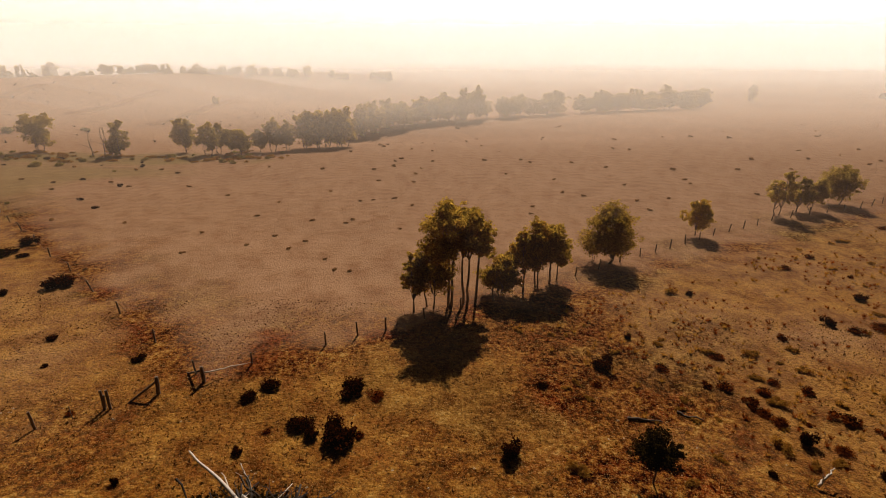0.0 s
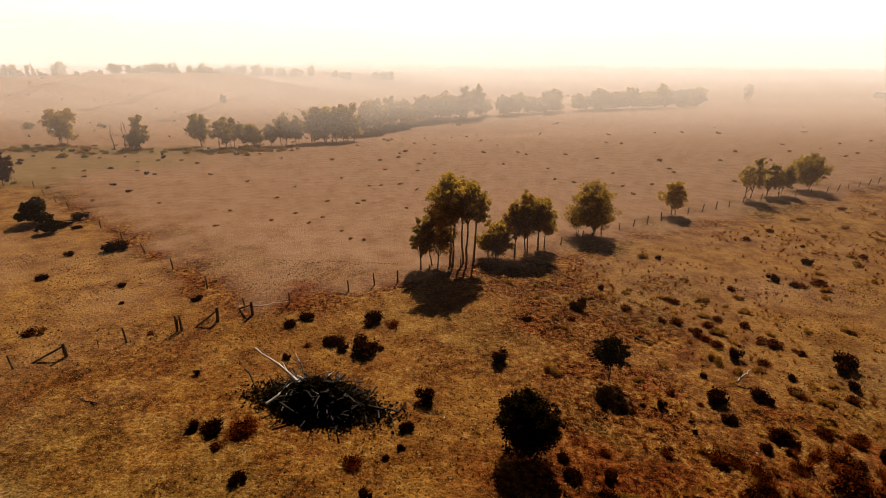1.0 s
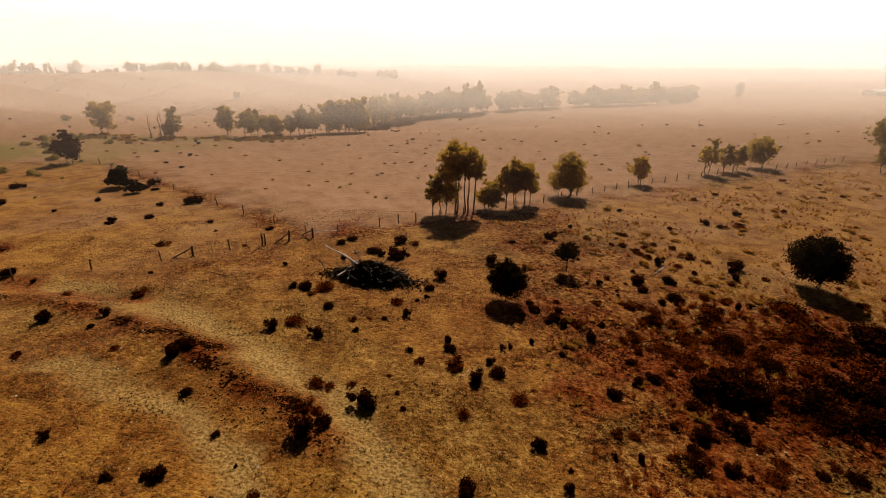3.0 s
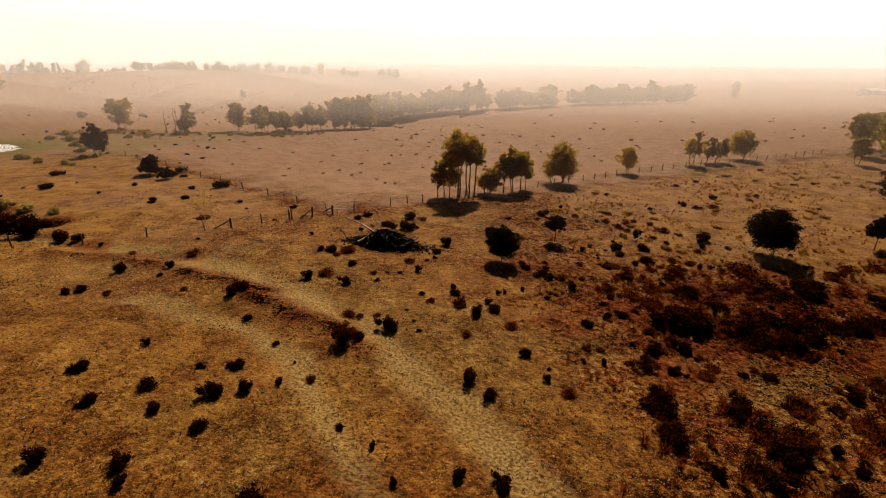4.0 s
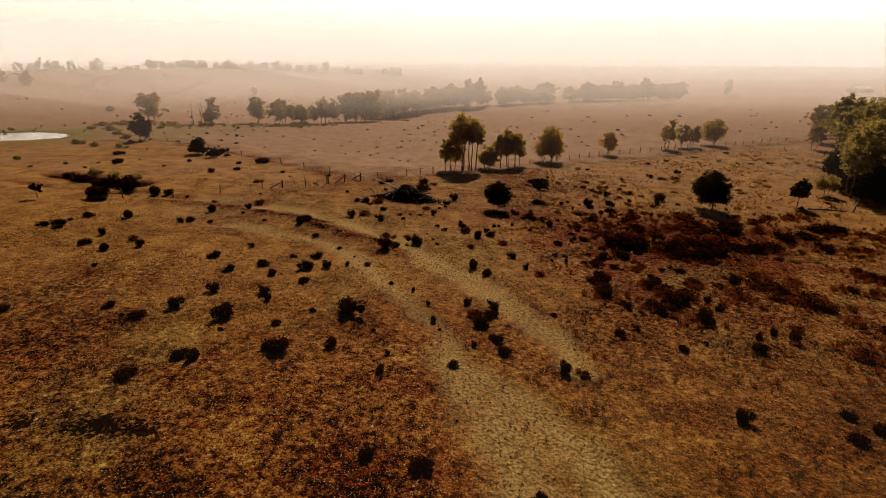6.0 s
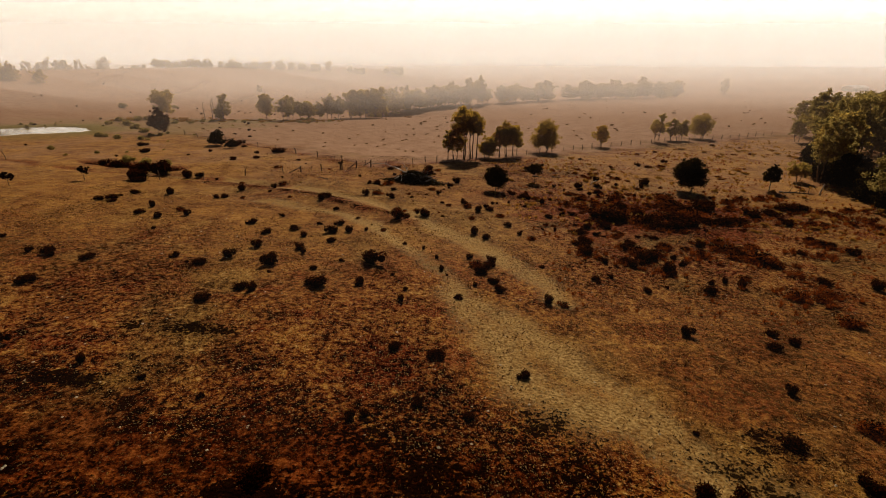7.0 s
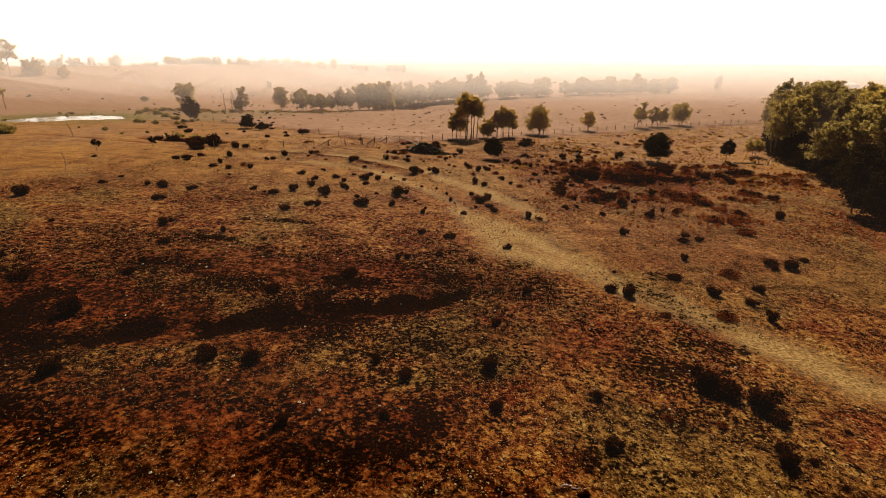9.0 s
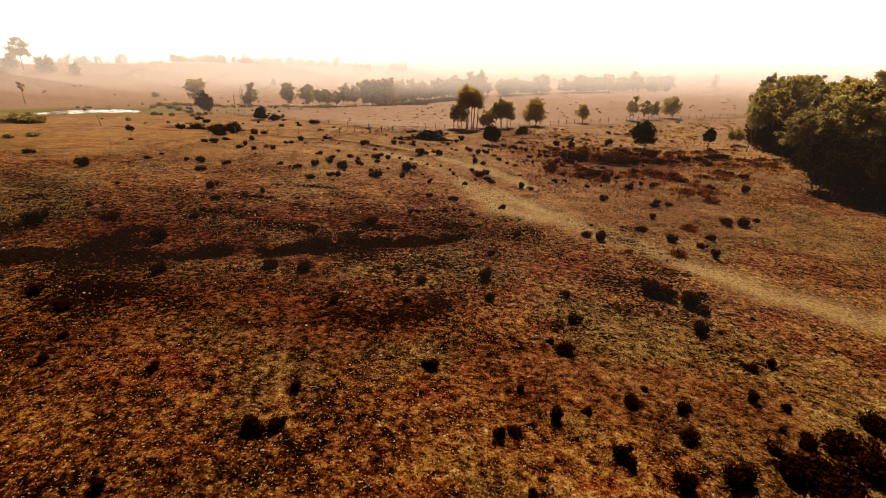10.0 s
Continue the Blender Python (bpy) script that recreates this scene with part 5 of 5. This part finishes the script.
PADDOCK_0 = [(-106.2, 115.9, 1.4), (-95.2, 112.1, 1.4), (-89.5, 104.4, 1.3), (-106.4, 133.9, 1.6), (-82.3, 113.4, 1.4), (-75.0, 108.8, 1.3), (-55.3, 77.0, 1.1), (-69.1, 78.7, 1.2), (-80.4, 131.7, 1.6), (-73.2, 126.5, 1.5), (-60.8, 108.5, 1.3), (-47.7, 99.1, 1.2), (-37.7, 62.3, 0.9), (-30.4, 66.3, 1.0), (-23.9, 65.2, 1.0), (-34.7, 92.8, 1.1), (-22.6, 69.0, 1.0), (-17.8, 61.6, 0.9), (-13.5, 57.3, 0.9), (-15.5, 57.5, 0.9), (-19.2, 95.4, 1.2), (-16.8, 96.5, 1.2), (-12.6, 97.2, 1.2), (-8.4, 91.7, 1.1), (-9.1, 75.8, 1.1), (-18.6, 78.8, 1.1), (-17.8, 81.0, 1.2), (-24.6, 79.9, 1.2), (-27.2, 103.7, 1.3), (-30.8, 200.5, 2.3)]
PADDOCK_1 = [(-10.6, 126.8, 1.5), (-10.1, 115.9, 1.4), (-18.7, 117.1, 1.4), (8.7, 151.1, 1.8), (12.9, 126.3, 1.5), (21.9, 146.2, 1.7), (13.8, 86.9, 1.1), (14.9, 92.3, 1.1), (23.1, 104.8, 1.3), (27.1, 102.4, 1.2), (41.6, 137.1, 1.6), (39.3, 113.7, 1.3), (37.0, 98.6, 1.2), (44.2, 100.5, 1.2), (55.6, 119.6, 1.4), (55.1, 115.1, 1.4), (65.9, 209.2, 2.4), (101.3, 219.1, 2.5), (115.2, 214.3, 2.4), (76.4, 134.7, 1.6), (90.1, 152.5, 1.8), (108.9, 155.2, 1.8), (105.4, 136.2, 1.6), (23.8, 118.3, 1.4), (0.9, 294.6, 3.4), (58.1, 285.2, 3.2), (-27.8, 191.6, 2.2), (-35.4, 83.1, 1.2), (-28.0, 71.5, 1.1), (-40.0, 72.4, 1.1)]
PADDOCK_2 = [(-46.4, 55.5, 0.8), (37.1, 91.7, 1.1), (65.4, 105.7, 1.3), (92.0, 136.6, 1.6)]
PADDOCK = PADDOCK_0 + PADDOCK_1 + PADDOCK_2
for x, y, w in PADDOCK:
    plant(TUFTS, "paddock_tuft", "small brown tuft in the bare paddock", x, y, w * 0.85, rng, 0.9, "grass tuft", "paddock tufts")
p = scatter(rng, 200, -100, 260, 130, 360, 40, 69, -0.6)
for x, y in p[:110]:
    plant(TUFTS, "paddock_tuft", "small brown tuft in the bare paddock", x, y, rng.uniform(0.9, 1.6), rng, 1.0, "grass tuft", "paddock tufts")
p = scatter(rng, 260, -330, -90, 170, 520, 60, 71, -0.5)
tuft_field("hill_tufts", "scattered dark tufts on the far hillside", p, LITTER, 0.6, 1.3, 20, rng, 1.1)


def stones(rng, n):
    s = Shape()
    for _ in range(n):
        x, y, r = rng.uniform(-45, 40), rng.uniform(-92, 30), rng.uniform(0.03, 0.11)
        base = np.array([[1, 0, 0], [0.3, 0.9, 0.1], [-0.8, 0.5, 0], [-0.7, -0.7, 0.1], [0.4, -0.9, 0], [0.1, 0.1, 0.7]]) * r * rng.uniform(0.7, 1.3, (6, 3))
        s.add(base + (x, y, float(ground(x, y)) - r * 0.1), [(0, 1, 5), (1, 2, 5), (2, 3, 5), (3, 4, 5), (4, 0, 5)])
    return tagged(new("pale_stones", s.mesh("pale_stones", STONE)), "small pale stones lying on the soil", "stones", kind="stuff")


stones(rng, 900)


# ---- fences ----
def post_mesh(name, h, r, seed, mat=POST_WOOD):
    rng = np.random.default_rng(seed)
    s = Shape()
    s.tube(bent((0, 0, -0.3), (rng.normal() * 0.06, rng.normal() * 0.06, h), rng, 0.01, 4), (r * 1.1, r, r * 0.95, r * 0.85), 8)
    return s.mesh(name, mat)


POSTS = [post_mesh("post", 1.25 + 0.1 * k, 0.075 + 0.008 * k, 400 + k) for k in range(4)]
DROPPER = post_mesh("dropper", 1.1, 0.03, 410)


def fence(label, line, gap, thin_every=0):
    ob = holder("wire_fence", *line[0])
    z0 = float(ground(*line[0]))
    spots = []
    for (ax, ay), (bx, by) in zip(line, line[1:]):
        n = max(1, round(math.hypot(bx - ax, by - ay) / gap))
        spots += [(ax + (bx - ax) * i / n, ay + (by - ay) * i / n) for i in range(n)]
    spots.append(line[-1])
    rng = np.random.default_rng(len(spots))
    tops = []
    for i, (x, y) in enumerate(spots):
        z = float(ground(x, y))
        p = part("dropper" if thin_every and i % thin_every else "post", DROPPER if thin_every and i % thin_every else POSTS[i % 4], ob)
        p.matrix_basis = pose(x - line[0][0], y - line[0][1], z - z0, rng.normal() * 4, rng.normal() * 4, rng.uniform(0, 360))
        tops.append((x - line[0][0], y - line[0][1], z - z0))
    for h in (0.45, 0.8, 1.1):
        s = Shape()
        for a, b in zip(tops, tops[1:]):
            pts = bent(np.array(a) + (0, 0, h), np.array(b) + (0, 0, h), rng, 0.0, 3)
            pts[1, 2] -= 0.04
            s.tube(pts, (0.006, 0.006, 0.006), 4)
        part("wire", s.mesh("wire", WIRE), ob)
    return tagged(ob, label, "fence", "paddock fences")


fence("weathered post-and-wire fence along the bare paddock", [(-21.2, 33.4), (-27.3, 38.1), (-34.2, 43.7), (-40.9, 49.1), (-47.9, 55), (-54.5, 60.1), (-60.6, 65.2), (-68.1, 71.5), (-74.7, 76.8), (-90.7, 91)], 8.6)
fence("sagging wire fence running past the gum clump", [(-17.3, 35.2), (-11.9, 38.9), (-9.3, 40.6), (-6.8, 42), (15.3, 57.9), (26.4, 66.2), (32.2, 70), (42, 76.9), (52.7, 83.2), (57, 86.4), (80, 96), (108, 112)], 4.6)
fence("thin wire fence with light droppers", [(-25.5, 28.6), (-27, 27.4), (-28.65, 26.2), (-30.3, 25.0), (-31.9, 23.5)], 2.2, 2)
fence("old leaning fence posts on the slope", [(-34.5, 21.4), (-40.2, 17.9), (-46.2, 14.8), (-52, 11.5)], 6.6)


def strainer(label, x, y, bx, by, h=1.5):
    """A stout corner post held by a slanting stay."""
    ob = holder("strainer_post", x, y)
    part("post", post_mesh("strainer", h, 0.15, int(abs(x) * 10)), ob)
    s = Shape()
    dz = float(ground(bx, by) - ground(x, y))
    s.tube(bent((0, 0, h * 0.75), (bx - x, by - y, dz - 0.05), np.random.default_rng(3), 0.01, 4), (0.09, 0.09, 0.085, 0.085), 8)
    part("stay", s.mesh("stay", POST_WOOD), ob)
    return tagged(ob, label, "fence post", "strainer posts")


strainer("stout timber strainer post with a slanting stay", -20.0, 32.3, -21.9, 33.4)
strainer("stout timber gate post with a long slanting stay", -22.65, 30.55, -24.3, 29.4)
strainer("stout timber post braced beside the slope fence", -31.9, 23.5, -33.8, 22.2, 1.3)
for x, y in ((-25.15, 28.7), (-25.5, 28.6)):
    ob = new("gate_post", POSTS[3])
    ob.matrix_basis = on_ground(x, y, x * 40, 1.05)
    tagged(ob, "squared timber gate post in dry grass", "fence post", "strainer posts")


def log(name, label, a, b, r, seed, mat=DEADWOOD, lift=(0.1, 0.1), limbs=0, wiggle=0.06):
    """A fallen trunk with broken limbs, from a to b."""
    rng = np.random.default_rng(seed)
    ob = holder(name, *a)
    z0 = float(ground(*a))
    end = np.array((b[0] - a[0], b[1] - a[1], float(ground(*b)) - z0 + lift[1]))
    pts = bent((0, 0, lift[0]), end, rng, wiggle, 8)
    s = Shape()
    s.tube(pts, np.linspace(r, r * 0.35, 8), 8)
    part("stem", s.mesh("stem", mat, True), ob)
    for i in range(limbs):
        p = pts[2 + i % 5]
        d = rng.normal(size=3)
        d[2] = abs(d[2]) + 0.3
        s = Shape()
        s.tube(bent(p, p + d / np.linalg.norm(d) * r * rng.uniform(5, 11), rng, 0.04, 5), np.linspace(r * 0.4, r * 0.1, 5), 6)
        part("limb", s.mesh("limb", mat, True), ob)
    return tagged(ob, label, "log", "fallen timber")


log("rail_log", "pale fallen fence rail beside the corner post", (-20.0, 32.4), (-17.2, 34.8), 0.07, 500, lift=(0.85, 0.4))
log("fallen_log", "weathered fallen log on the pasture", (13.0, 30.2), (15.6, 30.2), 0.13, 501, BARK_DARK)
log("fallen_log", "weathered fallen log on the pasture", (17.2, 31.4), (18.9, 30.6), 0.11, 502, BARK_DARK)
log("fallen_log", "grey fallen timber near the wood", (60, 26.4), (66.5, 26.0), 0.2, 503, BARK_DARK, limbs=5)
log("bleached_log", "bleached white broken branch standing upright", (67.2, 25.6), (67.8, 25.9), 0.2, 504, lift=(0.0, 2.0), wiggle=0.03)
log("bleached_log", "bleached fallen log at the wood's edge", (78, 43), (83, 42), 0.28, 505, limbs=2)
log("bleached_log", "bleached broken branch in dark scrub", (23.2, 24.4), (24.6, 25.2), 0.1, 506, lift=(0.2, 1.0), limbs=1)
log("bleached_log", "small bleached stick on bare soil", (2.2, -71.7), (3.4, -71.5), 0.03, 507, lift=(0.03, 0.03))
log("fallen_log", "dark stick on the pasture", (-25.2, 17.6), (-27.2, 17.9), 0.06, 508, BARK_DARK, lift=(0.05, 0.05))


def brush_pile():
    rng = np.random.default_rng(600)
    x, y = -9.8, 19.0
    ob = holder("brush_pile", x, y)
    z0 = float(ground(x, y))
    rest = Shape()
    for k in range(230):
        px, py = rng.normal() * 2.0, rng.normal() * 0.95
        px += py * -0.9
        h = max(0.1, 2.0 * math.exp(-(px / 3.0) ** 2 - (py / 1.7) ** 2)) * rng.uniform(0.3, 1.0)
        a, l, r = rng.uniform(0, 6.28), rng.uniform(0.6, 1.7), rng.uniform(0.03, 0.075)
        d = np.array([math.cos(a) * l, math.sin(a) * l, rng.normal() * 0.45])
        c = np.array([px, py, float(ground(x + px, y + py)) - z0 + h])
        s = Shape() if k < 70 else rest
        s.tube(bent(c - d, c + d, rng, 0.1, 5), np.linspace(r * rng.uniform(0.8, 1.6), r * 0.3, 5), 5)
        if k < 70:
            part("branch", s.mesh("branch", DEADWOOD if k % 11 == 0 else BRUSHWOOD), ob, "bleached branch" if k % 11 == 0 else "")
    tagged(part("brushwood", rest.mesh("brushwood", BRUSHWOOD), ob), kind="stuff")
    p = rng.normal(size=(9500, 2)) * (1.9, 0.95)
    p[:, 0] -= p[:, 1] * 0.9
    h = 1.9 * np.exp(-((p[:, 0] / 3.0) ** 2) - (p[:, 1] / 1.7) ** 2) * rng.uniform(0.1, 1.1, 9500) + 0.05
    v, f = leaf_cards(np.stack([p[:, 0], p[:, 1], ground(x + p[:, 0], y + p[:, 1]) - z0 + h], 1), 0.26, rng)
    part("leaf_litter", mesh_of("leaf_litter", v, f, LEAF_BLACK), ob, "dry dark leaves and twigs")
    return tagged(ob, "heaped brush pile of cut dark branches", "brush pile")


brush_pile()
log("bleached_log", "long bleached dead trunk leaning on the brush pile", (-10.0, 18.4), (-15.4, 22.0), 0.15, 601, lift=(1.3, 2.6), limbs=2)
log("bleached_limb", "forked bleached limb poking from the brush pile", (-11.2, 20.2), (-11.9, 20.9), 0.07, 602, lift=(1.7, 2.9), limbs=2)


def dead_tree(x, y, h, seed):
    rng = np.random.default_rng(seed)
    ob = holder("dead_tree", x, y)
    s = Shape()
    pts = bent((0, 0, -0.2), (rng.normal() * 0.6, rng.normal() * 0.6, h), rng, 0.15, 7)
    s.tube(pts, np.linspace(0.022 * h, 0.005 * h, 7), 6)
    part("trunk", s.mesh("trunk", BARK, True), ob)
    for i in range(5):
        p = pts[2 + i % 4]
        d = np.array([rng.normal(), rng.normal(), 1.6])
        s = Shape()
        s.tube(bent(p, p + d * h * 0.13, rng, 0.08, 5), np.linspace(0.01 * h, 0.003 * h, 5), 5)
        part("limb", s.mesh("limb", BARK, True), ob)
    return tagged(ob, "bare leafless dead tree on the creek flat", "tree", "dead trees")


for k, (x, y, h) in enumerate([(-115.1, 153.6, 8.5), (-112.9, 156.3, 8.8), (-111.4, 156.6, 9.4), (-60.4, -17.4, 2.4), (-97.6, 32.4, 4.0)]):
    dead_tree(x, y, h, 700 + k)


def shed(x, y):
    ob = holder("farm_shed", x, y, turn=20)
    s = Shape()
    w, d, h = 12, 7, 4
    s.add([(-w, -d, -3), (w, -d, -3), (w, d, -3), (-w, d, -3), (-w, -d, h), (w, -d, h), (w, d, h), (-w, d, h), (-w, 0, h + 2), (w, 0, h + 2)], [(0, 1, 5, 4), (1, 2, 6, 9, 5), (2, 3, 7, 6), (3, 0, 4, 8, 7)])
    part("wall", s.mesh("wall", TIN), ob)
    s = Shape()
    s.add([(-w - 0.5, -d - 0.6, h - 0.1), (w + 0.5, -d - 0.6, h - 0.1), (w + 0.5, 0, h + 2.2), (-w - 0.5, 0, h + 2.2), (-w - 0.5, d + 0.6, h - 0.1), (w + 0.5, d + 0.6, h - 0.1)], [(0, 1, 2, 3), (3, 2, 5, 4)])
    part("roof", s.mesh("roof", TIN), ob, "bright tin roof")
    return tagged(ob, "pale tin farm shed far off in the dust", "shed")


shed(453, 544)
